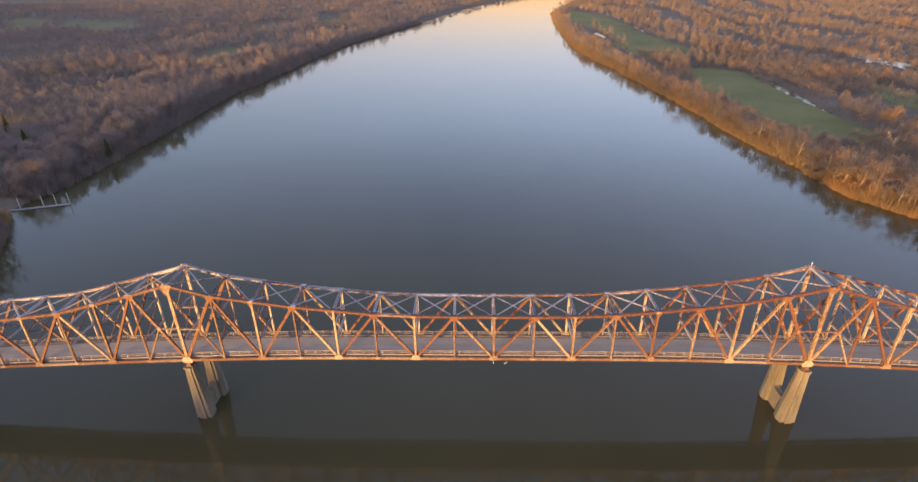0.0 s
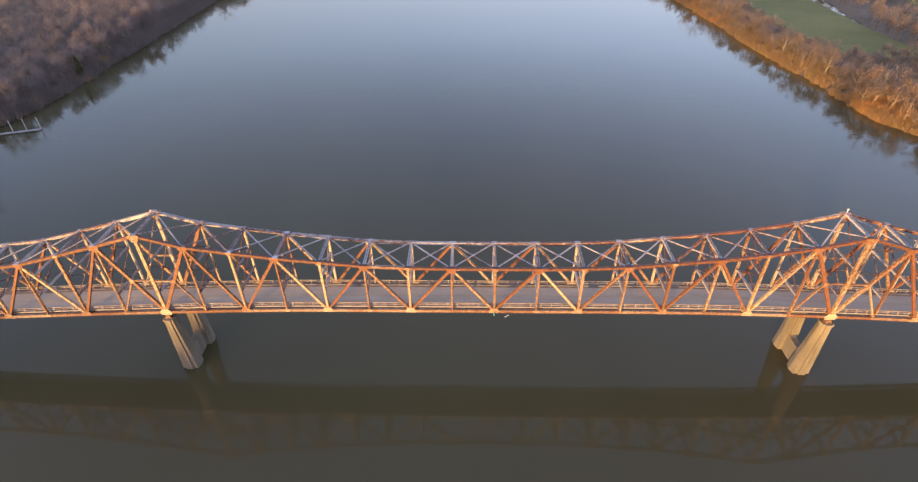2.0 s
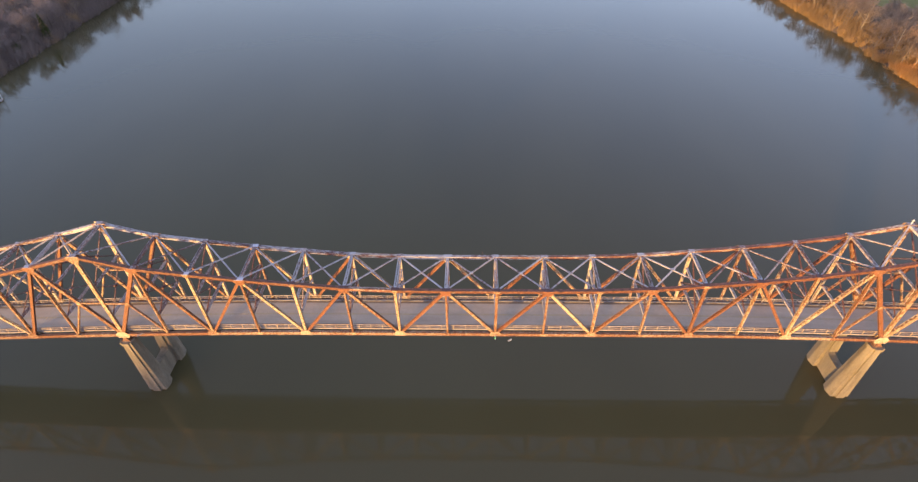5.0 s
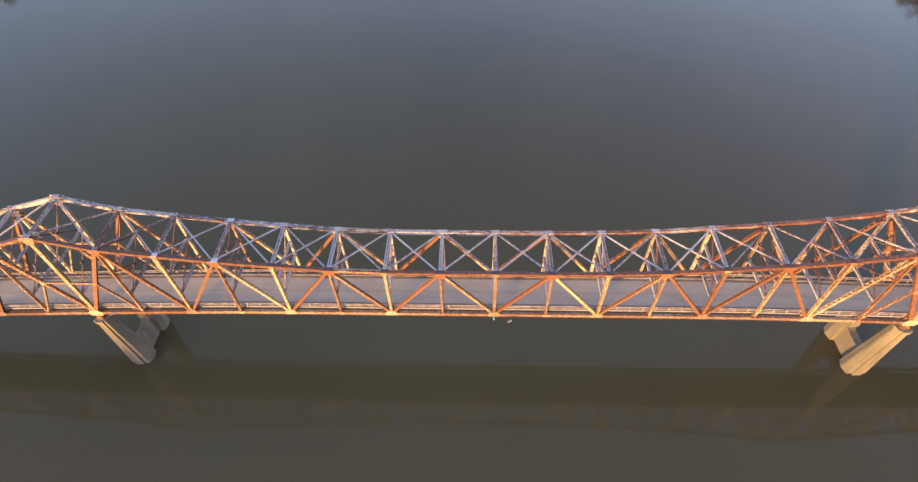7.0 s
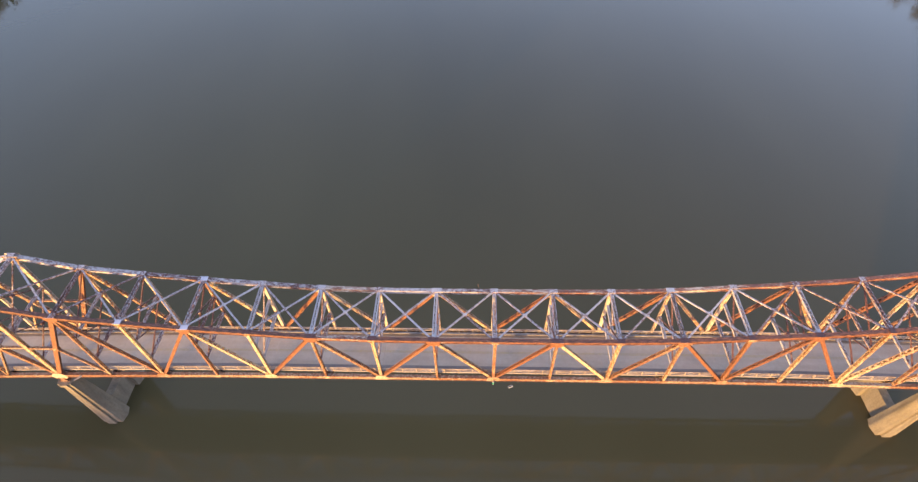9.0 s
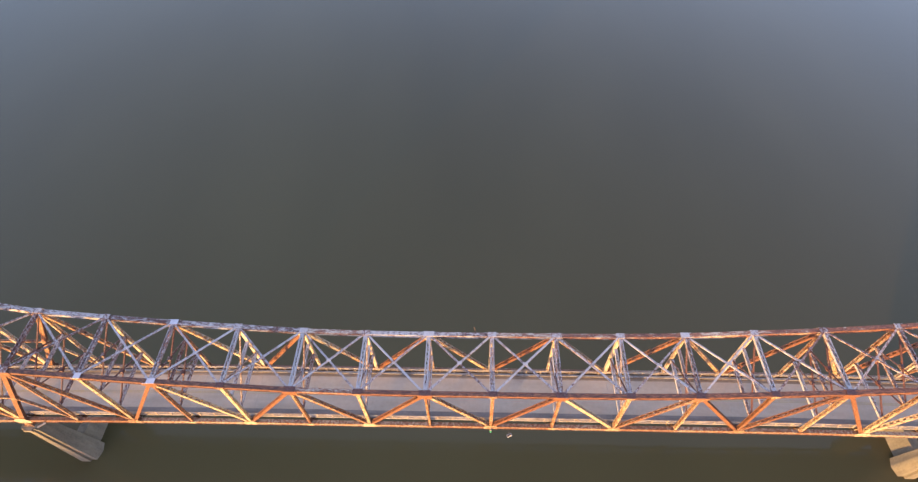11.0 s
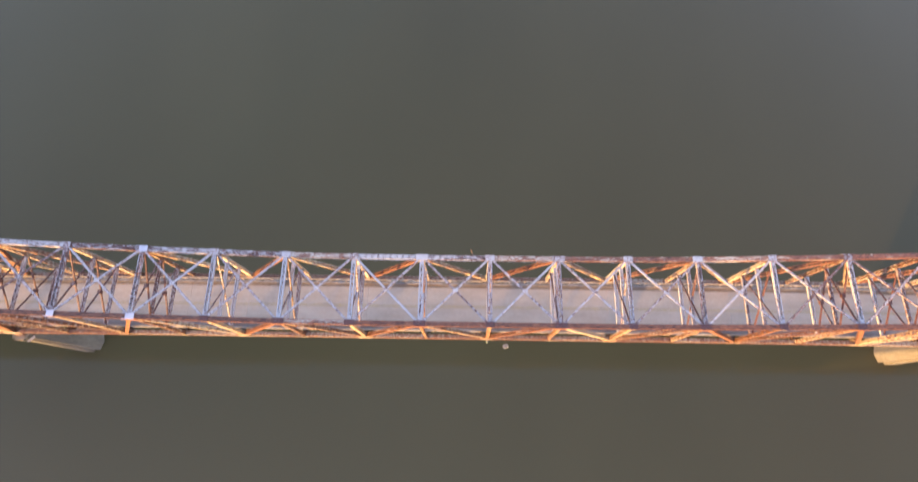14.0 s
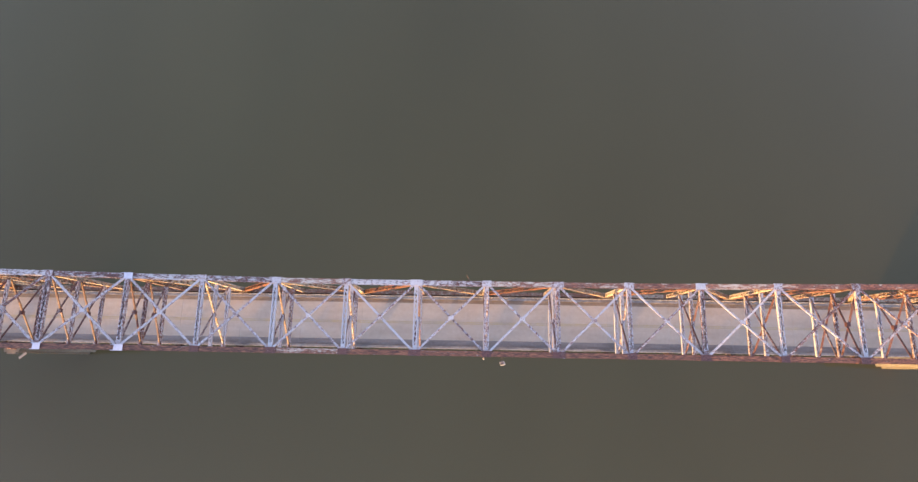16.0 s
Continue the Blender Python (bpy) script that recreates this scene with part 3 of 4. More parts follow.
# Cross frames at each panel point, and top laterals in each panel.
for i in NODES:
    c = high(i)
    floor_z = low(i).z
    bottom = floor_z + 4.9
    middle = (c.z + bottom) / 2
    for z, w, h, name in ((c.z - 0.02, 0.52, 0.36, "top_strut"), (middle, 0.42, 0.26, "sway_strut"), (bottom, 0.44, 0.3, "sway_strut")):
        a, b = Vector((c.x, 0.3, z)), Vector((c.x, WIDE - 0.3, z))
        part(name, Geo().laced(a, b, w, h, (1, 0, 0), 0.62), PALE, bridge)
    tiers = ((bottom, middle), (middle, c.z)) if c.z - bottom > 7.5 else ((bottom, c.z),)
    for z0, z1 in tiers:
        for y0, y1, o in ((0.25, WIDE - 0.25, 0.15), (WIDE - 0.25, 0.25, -0.15)):
            part("sway_brace", Geo().laced((c.x + o, y0, z0), (c.x + o, y1, z1 - 0.2), 0.2, 0.1, (1, 0, 0), 0.5), BRACE, bridge)
        part("sway_plate", Geo().box((c.x - 0.21, WIDE / 2 - 0.25, (z0 + z1) / 2 - 0.32), (c.x + 0.21, WIDE / 2 + 0.25, (z0 + z1) / 2 + 0.12)), BRACE, bridge)
for i in range(FIRST, LAST):
    p, q = high(i), high(i + 1)
    for k, (a, b) in enumerate(((0.3, WIDE - 0.3), (WIDE - 0.3, 0.3))):
        s, e = Vector((p.x + 0.35, a, p.z + 0.2 - 0.16 * k)), Vector((q.x - 0.35, b, q.z + 0.2 - 0.16 * k))
        d = (e - s).normalized()
        part("top_lateral", Geo().laced(s, e, 0.24, 0.14, d.cross(Vector((0, 0, 1))), 0.55, (1, -1)), PALE, bridge)
    m = (p + q) / 2
    part("crossing_plate", Geo().box((m.x - 0.3, WIDE / 2 - 0.22, m.z + 0.275), (m.x + 0.3, WIDE / 2 + 0.22, m.z + 0.295)), PALE, bridge)


# Cross girders over the main piers.
for x in (-67.2, 67.2):
    z = low_z(x)
    part("pier_girder", Geo().box((x - 0.5, 0.34, z - 1.2), (x + 0.5, WIDE - 0.34, z - 1.12)).box((x - 0.06, 0.34, z - 1.12), (x + 0.06, WIDE - 0.34, z - 0.82)).box((x - 0.5, 0.34, z - 0.82), (x + 0.5, WIDE - 0.34, z - 0.76)), GUSSET, bridge)


# ---- piers ----
def pier(x, full=True):
    """Two tapered, stepped concrete shafts on a common low wall, with steel shoes."""
    z1 = low_z(x) - 1.55
    z0 = WATER_Z - 3.0
    top = tagged(new("bridge_pier"), "tapered concrete bridge pier with twin shafts joined by a low wall", "bridge pier", "main river piers" if full else "end piers")

    def ring(cy, hx, hy, z, nose=0.36, shift=0.0):
        """A block with slanted flanks and a narrower nose stepping out on both ends."""
        quarter = ((nose, -1), (nose, -0.8), (0.82, -0.8), (1, -0.1))
        right = list(quarter) + [(a, -b) for a, b in reversed(quarter)]
        return [Vector((x + shift + a * hx, cy + b * hy, z)) for a, b in right + [(-a, b) for a, b in reversed(right)]]

    inward = -0.5 if x > 0 else 0.5
    for foot, cy in ((0.62, 0.2), (WIDE - 0.62, WIDE - 0.2)):
        part("shaft", Geo().hull(ring(foot, 2.22, 1.86, z0, 0.38, inward), ring(cy, 1.1, 1.15, z1 - 0.6)), CONCRETE, top)
        part("cap", Geo().hull(ring(cy, 1.3, 1.35, z1 - 0.6, 0.5), ring(cy, 1.3, 1.35, z1, 0.5)), CONCRETE, top)
        yy = 0.0 if cy < 4 else WIDE
        shoe = Geo().box((x - 0.75, yy - 0.5, z1), (x + 0.75, yy + 0.5, z1 + 0.14))
        shoe.hull([Vector((x + a * 0.6, yy + b * 0.4, z1 + 0.14)) for a, b in ((-1, -1), (1, -1), (1, 1), (-1, 1))], [Vector((x + a * 0.22, yy + b * 0.36, z1 + 0.85)) for a, b in ((-1, -1), (1, -1), (1, 1), (-1, 1))])
        part("bearing_shoe", shoe, STEEL, top, "rusty steel bearing shoe")
    # The wall's top is a shallow hollow that climbs to each shaft.
    rings, y0, y1 = [], 1.0, WIDE - 1.0
    for k in range(13):
        u = k / 12
        y, top_z = y0 + (y1 - y0) * u, WATER_Z + 4.4 + 1.2 * abs(2 * u - 1) ** 4
        rings.append([Vector((x + inward * 0.8 + a, y, z)) for a, z in ((-1.0, z0), (1.0, z0), (0.72, top_z), (-0.72, top_z))])
    wall = Geo().loft(rings)
    part("web_wall", wall, CONCRETE, top, "low concrete wall between the shafts")
    return top


for x in (-67.2, 67.2):
    pier(x)
for x in (node_x(FIRST), node_x(LAST)):
    pier(x, False)
    # Approach span from the truss end to the bank.
    s = 1 if x > 0 else -1
    ap = tagged(new("approach_span"), "plain concrete approach deck on steel girders", "bridge span")
    z = low_z(x)
    part("deck_slab", Geo().box((min(x + s * 0.2, x + s * 100), 0.65, z + 0.11), (max(x + s * 0.2, x + s * 100), WIDE - 0.65, z + 0.29)), ROAD, ap)
    for y in (1.6, 4.1, 6.6):
        part("girder", Geo().box((min(x + s * 1.2, x + s * 100), y - 0.15, z - 1.0), (max(x + s * 1.2, x + s * 100), y + 0.15, z + 0.11)), DARK_STEEL, ap)
    part("abutment", Geo().box((x + s * 100 - 2, 0.4, LAND_Z - 2), (x + s * 100 + 2, WIDE - 0.4, z - 1.0)), CONCRETE, ap)

# ---- small things on the bridge ----
lamp = tagged(new("navigation_light"), "small green channel light hung under the lower chord at midspan", "navigation light")
part("bracket", Geo().beam((0, -0.3, -0.3), (0, -0.6, -0.3), 0.06, 0.06, (1, 0, 0)).beam((0, -0.6, -0.1), (0, -0.6, -0.55), 0.05, 0.05, (1, 0, 0)), POST_WHITE, lamp)


def drum(cx, cy, z0, z1, r0, r1=None, n=10):
    r1 = r0 if r1 is None else r1
    return Geo().hull([(cx + r0 * math.cos(k * math.tau / n), cy + r0 * math.sin(k * math.tau / n), z0) for k in range(n)], [(cx + r1 * math.cos(k * math.tau / n), cy + r1 * math.sin(k * math.tau / n), z1) for k in range(n)])


part("lens", drum(0, -0.6, -0.55, -0.1, 0.17, 0.15), GREEN_LENS, lamp, "green glass lens")
part("hood", drum(0, -0.6, -0.1, 0.03, 0.16, 0.05), CURB, lamp)
part("tail", drum(0, -0.6, -0.85, -0.55, 0.08, 0.1), POST_WHITE, lamp)
board = tagged(new("clearance_board"), "small faded white framed board on an arm beside the lower chord", "sign")
part("arm", Geo().beam((2.5, -0.3, -0.1), (2.5, -1.0, -0.25), 0.05, 0.05, (1, 0, 0)), DARK_STEEL, board)
bf = Geo()
for a, b in (((-0.38, -0.3), (0.38, -0.3)), ((0.38, -0.3), (0.38, 0.3)), ((0.38, 0.3), (-0.38, 0.3)), ((-0.38, 0.3), (-0.38, -0.3))):
    w = [Vector((2.55, -1.2, -0.3)) + Vector((0.7, 0.17, 0.38)) * u + Vector((0.2, -0.62, 0.5)) * v for u, v in (a, b)]
    bf.beam(w[0], w[1], 0.13, 0.05, (-0.2, -0.4, 0.9))
part("frame", bf, BOARD_WHITE, board)
w = [Vector((2.55, -1.2, -0.3)) + Vector((0.7, 0.17, 0.38)) * u + Vector((0.2, -0.62, 0.5)) * v for u, v in ((-0.3, -0.22), (0.3, -0.22), (0.3, 0.22), (-0.3, 0.22))]
part("panel", Geo().hull(w, [p + Vector((0, 0.015, 0.01)) for p in w]), CURB, board)
plank = tagged(new("marker_board"), "narrow cream-painted plank on a bracket beside the lower chord", "sign")
part("arm", Geo().beam((-62.9, -0.28, 0.2), (-63.0, -1.1, 0.5), 0.06, 0.06, (1, 0, 0)), DARK_STEEL, plank)
part("panel", Geo().beam((-63.45, -1.65, 0.55), (-62.6, -0.95, 0.55), 0.3, 0.05, (0.6, -0.8, 0)), RAIL_PAINT, plank)
rod = tagged(new("lightning_rod", Geo().beam((67.2, WIDE, 18.4), (67.2, WIDE, 19.35), 0.1, 0.1).beam((66.95, WIDE, 19.1), (67.45, WIDE, 19.1), 0.08, 0.08).mesh("lightning_rod")), "thin grey metal rod on the tower peak", "lightning rod")
rod.data.materials.append(POST_WHITE)
pole = tagged(new("marker_pole", Geo().beam((-1.9, WIDE + 0.1, 10.4), (-2.4, WIDE + 0.95, 11.3), 0.07, 0.07).mesh("marker_pole")), "thin bent metal pole fixed to the upper chord", "pole")
pole.data.materials.append(DARK_STEEL)

# ---- dock ----
dock = tagged(new("boat_dock"), "narrow floating dock of bleached boards with white guide posts", "dock")
a, b = Vector((-210, 116.5, WATER_Z + 0.3)), Vector((-184, 125.5, WATER_Z + 0.3))
d = (b - a).normalized()
part("float", Geo().beam(a - Vector((0, 0, 0.35)), b - Vector((0, 0, 0.35)), 1.6, 0.5), DARK_STEEL, dock)
for k in range(48):
    c0, c1 = a.lerp(b, k / 48), a.lerp(b, (k + 0.94) / 48)
    part("plank", Geo().beam(c0, c1, 2.0, 0.12), DOCK_WOOD, dock)
side = Vector((-d.y, d.x, 0))
for k in (0.3, 0.62, 0.8, 0.985):
    c = a.lerp(b, k) + side * 1.15
    part("guide_post", Geo().hull([(c.x + 0.16 * math.cos(u), c.y + 0.16 * math.sin(u), WATER_Z - 1.5) for u in np.linspace(0, math.tau, 9)[:-1]], [(c.x + 0.16 * math.cos(u), c.y + 0.16 * math.sin(u), WATER_Z + 5.2) for u in np.linspace(0, math.tau, 9)[:-1]]), POST_WHITE, dock, "white upright guide post")
ramp_top = tagged(new("boat_ramp", Geo().hull([(-240, 105, LAND_Z - 1), (-239, 109, LAND_Z - 1), (-212, 118, LAND_Z - 1), (-213, 114, LAND_Z - 1)], [(-240, 105, LAND_Z + 0.45), (-239, 109, LAND_Z + 0.45), (-212, 118, LAND_Z + 0.35), (-213, 114, LAND_Z + 0.35)]).hull([(-213, 114, LAND_Z - 1), (-212, 118, LAND_Z - 1), (-205, 120.5, WATER_Z - 1), (-206, 116.5, WATER_Z - 1)], [(-213, 114, LAND_Z + 0.35), (-212, 118, LAND_Z + 0.35), (-205, 120.5, WATER_Z - 0.2), (-206, 116.5, WATER_Z - 0.2)]).mesh("boat_ramp")), "pale concrete boat ramp sloping into the river", "boat ramp", kind="structure")
ramp_top.data.materials.append(CONCRETE)


# ---- trees ----
def tube(v, f, pts, radii, sides):
    """A tapered tube along points."""
    rings = []
    for k, (p, r) in enumerate(zip(pts, radii)):
        d = (pts[min(k + 1, len(pts) - 1)] - pts[max(k - 1, 0)]).normalized()
        s = d.orthogonal().normalized()
        n = d.cross(s)
        o = len(v)
        v += [p + (s * math.cos(u) + n * math.sin(u)) * r for u in (math.tau * j / sides for j in range(sides))]
        rings.append(o)
    for a, b in zip(rings, rings[1:]):
        f += [(a + j, a + (j + 1) % sides, b + (j + 1) % sides, b + j) for j in range(sides)]


def sliver(v, f, p, q, w, rng):
    d = (q - p).normalized()
    s = d.cross(Vector((rng.uniform(-1, 1), rng.uniform(-1, 1), rng.uniform(-1, 1)))).normalized() * w / 2
    o = len(v)
    v += [p - s, p + s, q]
    f.append((o, o + 1, o + 2))


def grow(seed, tall, wide, limbs=9, forks=5, twigs=7):
    """A bare broadleaf tree: wood (trunk, limbs) and crown (branches, twigs), as vertices and faces."""
    rng = random.Random(seed)
    wv, wf, cv, cf = [], [], [], []
    lean = Vector((rng.uniform(-0.08, 0.08), rng.uniform(-0.08, 0.08), 0))
    trunk = [Vector((0, 0, tall * 0.85 * k / 5)) + lean * tall * k / 5 + Vector((rng.uniform(-0.15, 0.15), rng.uniform(-0.15, 0.15), 0)) for k in range(6)]
    trunk[0].z = -0.8
    thick = tall * 0.02
    tube(wv, wf, trunk, [thick * (1 - 0.16 * k) for k in range(6)], 6)
    for k in range(limbs):
        h = 0.22 + 0.6 * (k + rng.random()) / limbs
        at = trunk[0].lerp(trunk[-1], h)
        turn = k * 2.4 + rng.uniform(-0.4, 0.4)
        reach = wide * (1.0 - 0.55 * abs(h - 0.4)) * rng.uniform(0.75, 1.1)
        tip = at + Vector((math.cos(turn) * reach, math.sin(turn) * reach, tall * rng.uniform(0.14, 0.32)))
        bend = at.lerp(tip, 0.5) + Vector((0, 0, -0.04 * tall * rng.random()))
        r = thick * 0.45 * (1.1 - h)
        tube(wv, wf, [at, bend, tip], [r * 1.5, r, r * 0.3], 4)
        for _ in range(forks):
            u = rng.uniform(0.3, 1.0)
            base = at.lerp(bend, u * 2) if u < 0.5 else bend.lerp(tip, u * 2 - 1)
            end = base + Vector((rng.gauss(0, 1), rng.gauss(0, 1), rng.uniform(0.3, 1.5))).normalized() * tall * rng.uniform(0.1, 0.19)
            tube(cv, cf, [base, end], [r * 0.55, r * 0.18], 3)
            for _ in range(twigs):
                w = base.lerp(end, rng.uniform(0.25, 1.0))
                sliver(cv, cf, w, w + Vector((rng.gauss(0, 0.8), rng.gauss(0, 0.8), rng.uniform(0.1, 1.3))).normalized() * tall * rng.uniform(0.06, 0.13), rng.uniform(0.1, 0.2), rng)
    return (wv, wf), (cv, cf)


def haze_tree(seed, tall, wide, twigs, width):
    """A lighter tree for woods: stem and many upright bare shoots."""
    rng = random.Random(seed)
    v, f = [], []
    sliver(v, f, Vector((0, 0, -0.8)), Vector((0, 0, tall * 0.7)), tall * 0.035, rng)
    sliver(v, f, Vector((0.1, 0, -0.8)), Vector((0, 0.1, tall * 0.66)), tall * 0.035, rng)
    lobes = [(rng.uniform(0, math.tau), rng.uniform(0.25, 0.55) * wide, rng.uniform(0.34, 0.74) * tall, rng.uniform(0.5, 0.75) * wide) for _ in range(6)] + [(0, 0, 0.76 * tall, 0.55 * wide)]
    for k in range(twigs):
        turn, reach, height, size = lobes[k % 7]
        way = Vector((rng.gauss(0, 1), rng.gauss(0, 1), rng.gauss(0.35, 1))).normalized()
        centre = Vector((math.cos(turn) * reach, math.sin(turn) * reach, height))
        q = centre + way * size * rng.uniform(0.72, 1.05)
        side = Vector((rng.gauss(0, 1), rng.gauss(0, 1), rng.gauss(0, 0.6))).normalized()
        p = q - (way * 0.8 + side * 0.55 + Vector((0, 0, 0.25))) * size * rng.uniform(0.35, 0.8)
        sliver(v, f, p, q, width * rng.uniform(0.6, 1.4), rng)
    return v, f


def scatter(name, kinds, spots, mat, label, category):
    """Many copies of light meshes joined into one object; spots: x, y, z, turn, scale, kind."""
    arrays = [(np.array([tuple(p) for p in v], np.float32), np.array(f, np.int32)) for v, f in kinds]
    vs, fs, o = [], [], 0
    for x, y, z, turn, size, tall, kind in spots:
        v, f = arrays[kind]
        c, s = math.cos(turn) * size, math.sin(turn) * size
        vs.append(np.stack([v[:, 0] * c - v[:, 1] * s + x, v[:, 0] * s + v[:, 1] * c + y, v[:, 2] * tall + z], 1))
        fs.append(f + o)
        o += len(v)
    v, f = np.concatenate(vs), np.concatenate(fs)
    me = bpy.data.meshes.new(name)
    me.vertices.add(len(v))
    me.vertices.foreach_set("co", v.ravel())
    me.loops.add(f.size)
    me.loops.foreach_set("vertex_index", f.ravel())
    me.polygons.add(len(f))
    me.polygons.foreach_set("loop_start", np.arange(0, f.size, 3, dtype=np.int32))
    me.update(calc_edges=True)
    me.materials.append(mat)
    return tagged(new(name, me), label, category, kind="stuff")


def open_land(x, y):
    return any(in_poly(x, y, poly) for poly in FIELDS.values()) or (150 < x < 620 and -100 < y < 1200 and pond(x, y) > -0.03)


# Single trees of the front rows.
kinds = []
for k, (tall, wide) in enumerate(((15, 4.6), (13, 4.2), (17, 5.2), (11, 4.0), (14, 5.0))):
    (wv, wf), (cv, cf) = grow(40 + k, tall, wide)
    t = tagged(new("bare_tree"), "leafless pale-barked sycamore on the river bank" if k < 2 else "leafless grey-brown riverside tree on the bank", "tree", "bank trees")
    for nm, v, f, mat in (("trunk", wv, wf, PALE_BARK if k < 2 else BARK), ("crown", cv, cf, SHADE_TWIGS if k == 4 else TWIGS)):
        me = bpy.data.meshes.new(nm)
        me.from_pydata([tuple(p) for p in v], [], f)
        part(nm, me, mat, t)
    kinds.append(t)
rng = random.Random(7)
taken = []
used = set()
for shore, s, count in ((LEFT_SHORE, -1, 145), (RIGHT_SHORE, 1, 150)):
    made = 0
    while made < count:
        y = 45 + 395 * rng.random() ** 1.3 if made > 30 or s > 0 else rng.uniform(45, 102)
        x = along(y, shore) + s * (2.2 + (15 if s > 0 and y > 215 else 26) * rng.random() ** 1.5)
        if open_land(x, y) or inland(x, y) < 2 or any((x - a) ** 2 + (y - b) ** 2 < 9 for a, b in taken) or (-236 < x < -190 and 110 < y < 130):
            continue
        taken.append((x, y))
        made += 1
        k = (0 if rng.random() < 0.12 else 1 if rng.random() < 0.1 else rng.randrange(2, 4)) if s > 0 else (4 if rng.random() < 0.75 else rng.randrange(2, 4))
        size = rng.uniform(0.55, 0.95) if s > 0 else rng.uniform(1.15, 1.5) if y < 104 else rng.uniform(0.65, 1.1)
        m = pose(x, y, ground_z(x, y), 0, 0, rng.uniform(0, 360))
        if k in used:
            copy_thing(kinds[k], m).scale = (size, size, size * rng.uniform(0.9, 1.1))
        else:
            used.add(k)
            kinds[k].matrix_basis = m

near_kinds = [haze_tree(90 + k, t, w, 420, 0.14) for k, (t, w) in enumerate(((14, 4.2), (12, 4.0), (16, 4.8), (10, 3.6)))]
mid_kinds = [haze_tree(190 + k, t, w, 190, 0.26) for k, (t, w) in enumerate(((14, 4.4), (12, 4.2), (16, 5.0)))]
far_kinds = [haze_tree(290 + k, t, w, 84, 0.5) for k, (t, w) in enumerate(((14, 5.4), (12, 5.0), (16, 6.0)))]
last_kinds = [haze_tree(390 + k, t, w, 46, 0.95) for k, (t, w) in enumerate(((14, 7.6), (12, 7.0), (16, 8.4)))]


def stand(step, y0, y1, far0, far1, kinds, seed, size):
    """Spots on a jittered grid between two distances from the bridge."""
    rng = random.Random(seed)
    out = []
    for y in np.arange(y0, y1, step):
        reach = 0.98 * (y + 95) + 70
        for x in np.arange(-reach, reach, step):
            px, py = x + rng.uniform(-0.5, 0.5) * step, y + rng.uniform(-0.5, 0.5) * step
            dist = math.hypot(px, py + 92)
            if not far0 <= dist < far1 or inland(px, py) < 3.0:
                continue
            grove = noise.noise((px * 0.012, py * 0.006, 2.0)) + 0.5 * noise.noise((px * 0.04, py * 0.03, 9))
            deep = inland(px, py)
            swale = math.sin(deep / 21 + 2.2 * noise.noise((px * 0.004, py * 0.0025, 6))) + 0.8 * grove
            if px > 170 and deep > 110 and swale < -0.6 or px < 0 and deep > 110 and swale + 0.5 * grove < -0.95:
                continue
            if rng.random() < 0.1 or open_land(px, py) or (px > 0 and (22 < deep < 38 if py < 480 else 26 < deep < 50) and 205 < py < 1150):
                continue
            if -236 < px < -190 and 110 < py < 130:
                continue
            tall = size * (1.0 + 0.6 * noise.noise((px * 0.013, py * 0.009, 4)) + 0.2 * noise.noise((px * 0.05, py * 0.05, 4))) * rng.uniform(0.8, 1.12)
            out.append((px, py, ground_z(px, py), rng.uniform(0, 6.28), size * rng.uniform(0.8, 1.2), tall, rng.randrange(len(kinds))))
    return out


for name, forms, spots, label in (
        ("near_woods", near_kinds, stand(5.6, -30, 420, 0, 420, near_kinds, 1, 0.95), "dense leafless %s woods along the river"),
        ("middle_woods", mid_kinds, stand(6.8, 180, 760, 420, 760, mid_kinds, 2, 0.95), "leafless %s floodplain woods with warm lit tops"),
        ("far_woods", far_kinds, stand(10.2, 300, 1250, 760, 1250, far_kinds, 3, 0.95), "distant leafless %s woods on the floodplain"),
        ("farthest_woods", last_kinds, stand(15.5, 700, 2000, 1250, 2200, last_kinds, 4, 0.95), "leafless %s woods towards the horizon")):
    # Bank side picks the twig colour: sunlit orange right, shade grey left.
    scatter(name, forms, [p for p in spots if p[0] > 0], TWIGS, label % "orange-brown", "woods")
    scatter(name, forms, [p for p in spots if p[0] <= 0], SHADE_TWIGS, label % "mauve-grey", "woods")
# Trees that raise the unseen bluffs' shade.
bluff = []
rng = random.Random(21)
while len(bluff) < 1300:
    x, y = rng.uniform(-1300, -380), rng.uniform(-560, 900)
    if shade_ridge(x, y) > 8:
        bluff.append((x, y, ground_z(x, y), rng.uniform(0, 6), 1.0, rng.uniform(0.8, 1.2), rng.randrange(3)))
scatter("bluff_woods", far_kinds, bluff, SHADE_TWIGS, "leafless woods on the unseen bluff added for shade", "woods")


# Scrub along both water lines.
def bush(seed, tall, wide, shoots):
    rng = random.Random(seed)
    v, f = [], []
    for _ in range(shoots):
        u, r = rng.uniform(0, math.tau), wide * math.sqrt(rng.random())
        p = Vector((math.cos(u) * r * 0.5, math.sin(u) * r * 0.5, -0.5))
        q = Vector((math.cos(u) * r, math.sin(u) * r, tall * rng.uniform(0.5, 1.0) * (1.1 - 0.5 * r / wide)))
        sliver(v, f, p, q, rng.uniform(0.08, 0.24), rng)
    return v, f


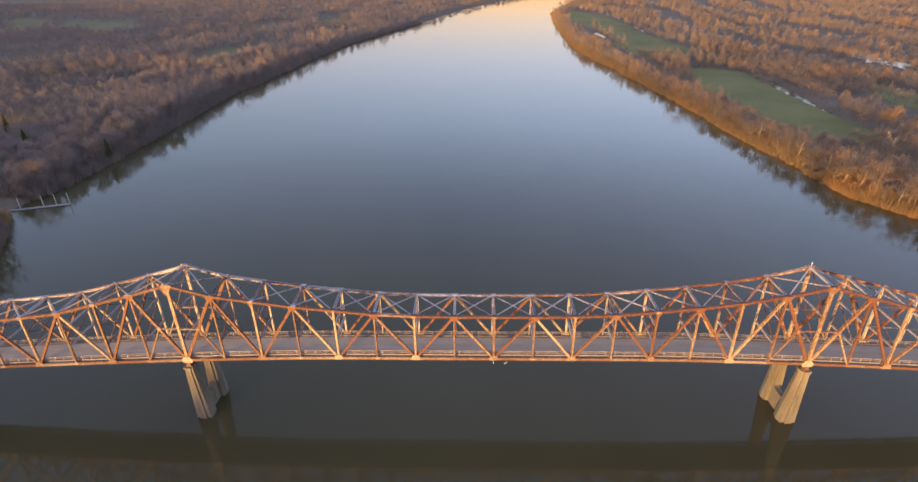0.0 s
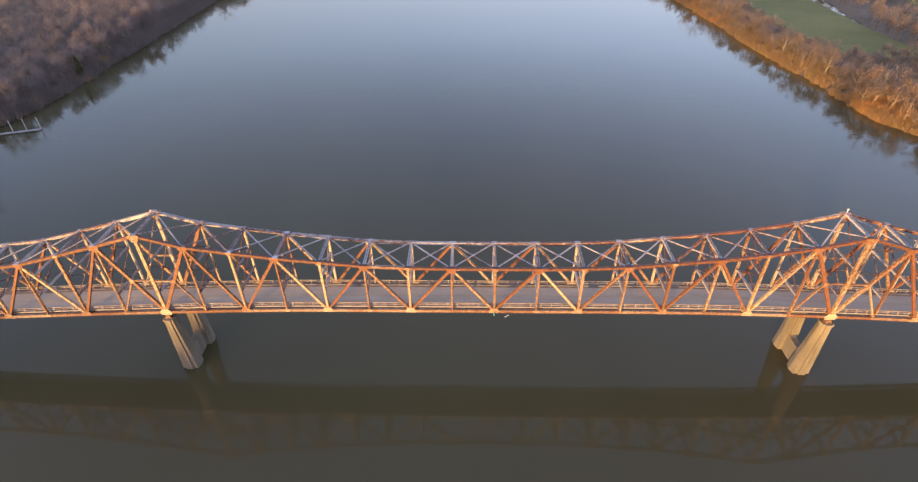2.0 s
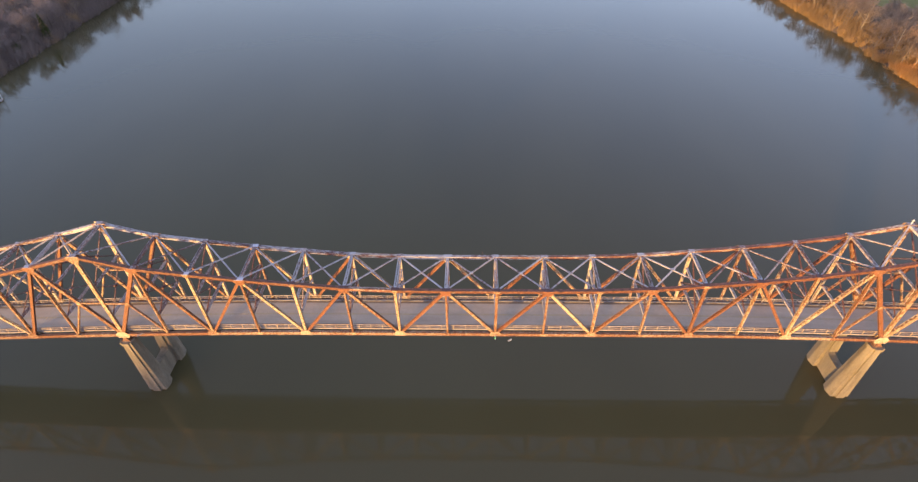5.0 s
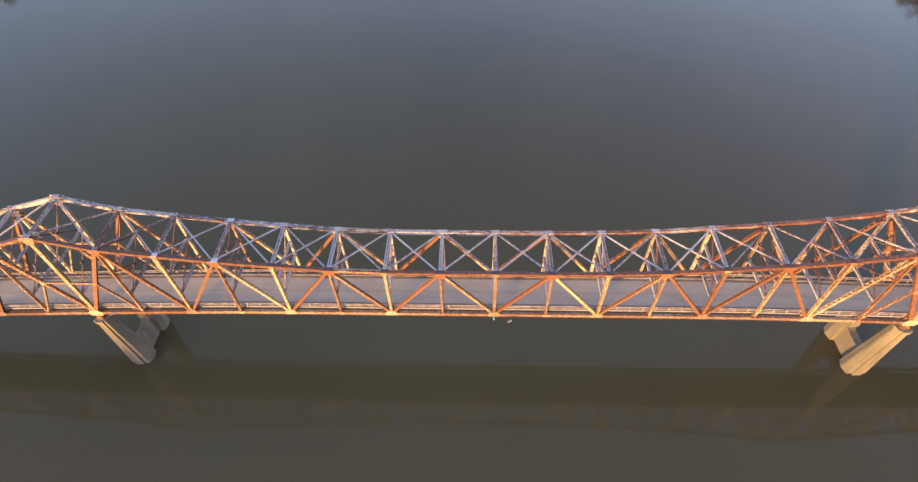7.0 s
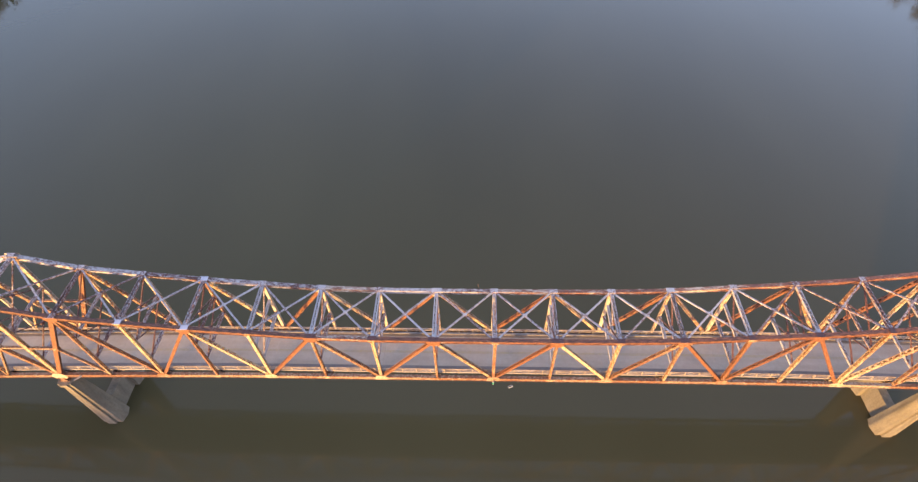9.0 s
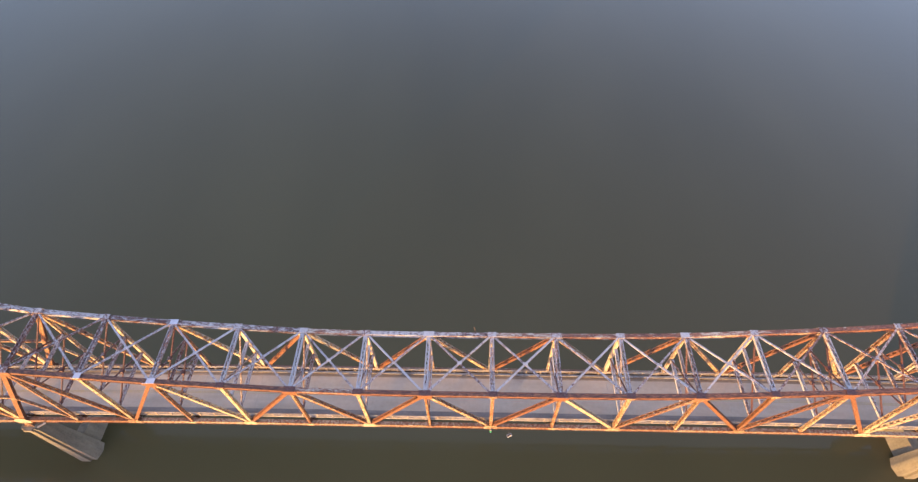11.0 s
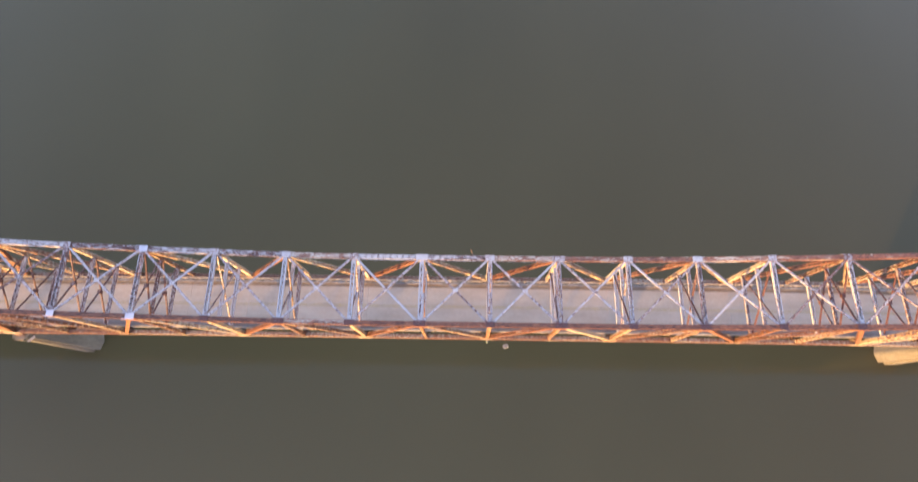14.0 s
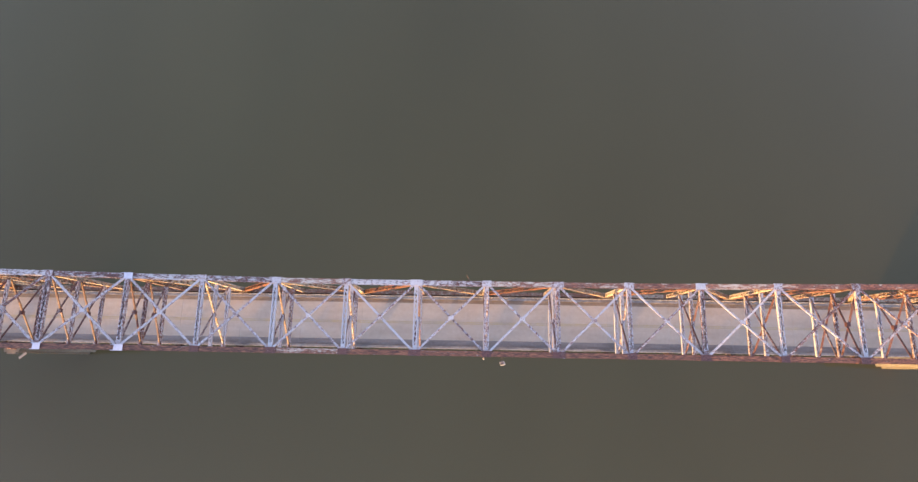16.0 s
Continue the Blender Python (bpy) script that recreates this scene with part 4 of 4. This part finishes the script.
bushes = [bush(500 + k, 3.4, 2.4, 70) for k in range(4)]
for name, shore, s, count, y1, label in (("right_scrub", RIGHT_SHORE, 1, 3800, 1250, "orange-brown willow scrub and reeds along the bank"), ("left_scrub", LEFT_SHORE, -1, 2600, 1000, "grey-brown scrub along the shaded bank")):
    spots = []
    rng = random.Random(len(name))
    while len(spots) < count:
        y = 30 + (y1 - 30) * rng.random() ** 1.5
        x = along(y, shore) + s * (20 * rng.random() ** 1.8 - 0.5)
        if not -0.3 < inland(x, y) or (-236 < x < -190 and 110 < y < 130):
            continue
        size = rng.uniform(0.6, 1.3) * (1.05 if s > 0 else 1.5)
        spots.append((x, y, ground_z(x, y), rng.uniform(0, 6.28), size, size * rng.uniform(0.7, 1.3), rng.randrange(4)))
    scatter(name, bushes, spots, SCRUB if s > 0 else SHADE_TWIGS, label, "scrub")


# Unseen upstream left-bank woods, added to shade the water and the near pier's foot.
rng = random.Random(33)
upstream = []
for y in np.arange(-430, 30, 6.5):
    for k in range(8):
        x = along(y, LEFT_SHORE) - 5 - 6.5 * k + rng.uniform(-3, 3)
        py = y + rng.uniform(-3, 3)
        if -6 < py < 14 or inland(x, py) < 2:
            continue
        upstream.append((x, py, ground_z(x, py), rng.uniform(0, 6.28), 1.3, rng.uniform(1.3, 1.6), rng.randrange(3)))
scatter("upstream_woods", mid_kinds, upstream, SHADE_TWIGS, "dense leafless woods out of view upstream, added to shade the river", "woods")


# Trees and bushes that stand out by their colour.
def odd_tree(name, label, category, x, y, trunk, crown, bark, leaf, group=""):
    t = tagged(new(name), label, category, group)
    for nm, (v, f), mat in (("trunk", trunk, bark), ("crown", crown, leaf)):
        me = bpy.data.meshes.new(nm)
        me.from_pydata([tuple(p) for p in v], [], f)
        part(nm, me, mat, t)
    t.matrix_basis = pose(x, y, ground_z(x, y))


def cedar(seed, tall, wide):
    """A pointed evergreen: stem, and whorls of drooping sprays."""
    rng = random.Random(seed)
    wv, wf, cv, cf = [], [], [], []
    tube(wv, wf, [Vector((0, 0, -0.8)), Vector((0.1, 0, tall * 0.5)), Vector((0, 0, tall * 0.95))], [0.25, 0.15, 0.03], 6)
    for _ in range(900):
        h = rng.uniform(0.08, 0.98)
        u = rng.uniform(0, math.tau)
        r = wide * (1.02 - h) ** 0.75 * rng.uniform(0.6, 1.1)
        p = Vector((0, 0, tall * h))
        sliver(cv, cf, p.lerp(p + Vector((math.cos(u) * r, math.sin(u) * r, 0)), 0.25), p + Vector((math.cos(u) * r, math.sin(u) * r, rng.uniform(-0.9, 0.5))), rng.uniform(0.25, 0.5), rng)
    return (wv, wf), (cv, cf)


def shrub(seed, tall, wide, shoots):
    rng = random.Random(seed)
    wv, wf = [], []
    for k in range(5):
        u = k * 1.26
        tube(wv, wf, [Vector((0, 0, -0.5)), Vector((math.cos(u) * wide * 0.4, math.sin(u) * wide * 0.4, tall * 0.6))], [0.12, 0.03], 4)
    return (wv, wf), bush(seed, tall, wide, shoots)


for k, (x, y, tall) in enumerate(((-292, 230, 12), (-202, 186, 10), (-262, 205, 9))):
    wood, crown = cedar(700 + k, tall + 2, 3.2)
    odd_tree("cedar_tree", "dark green pointed cedar among leafless bank trees", "tree", x, y, wood, crown, BARK, CEDAR, "cedars")
for k, (x, y, tall, leaf, label) in enumerate(((-206, 170, 5.0, CEDAR, "dark green evergreen bush near the water"), (170, 128, 4.5, RED_TWIGS, "red-orange leafy bush on the river bank"), (155, 389, 4.5, RED_TWIGS, "orange reed tuft at the water's edge"))):
    wood, crown = shrub(720 + k, tall, 2.6, 260)
    odd_tree("bush", label, "bush", x, y, wood, crown, BARK, leaf)
for k, (x, y) in enumerate(((211, 181), (177, 156), (-206, 217))):
    wood, crown = grow(740 + k, 14, 4.6, 10, 5, 5)
    odd_tree("dead_tree", "bleached pale bare tree standing among brown trees", "tree", x, y, wood, crown, PALE_BARK, PALE_BARK, "pale dead trees")
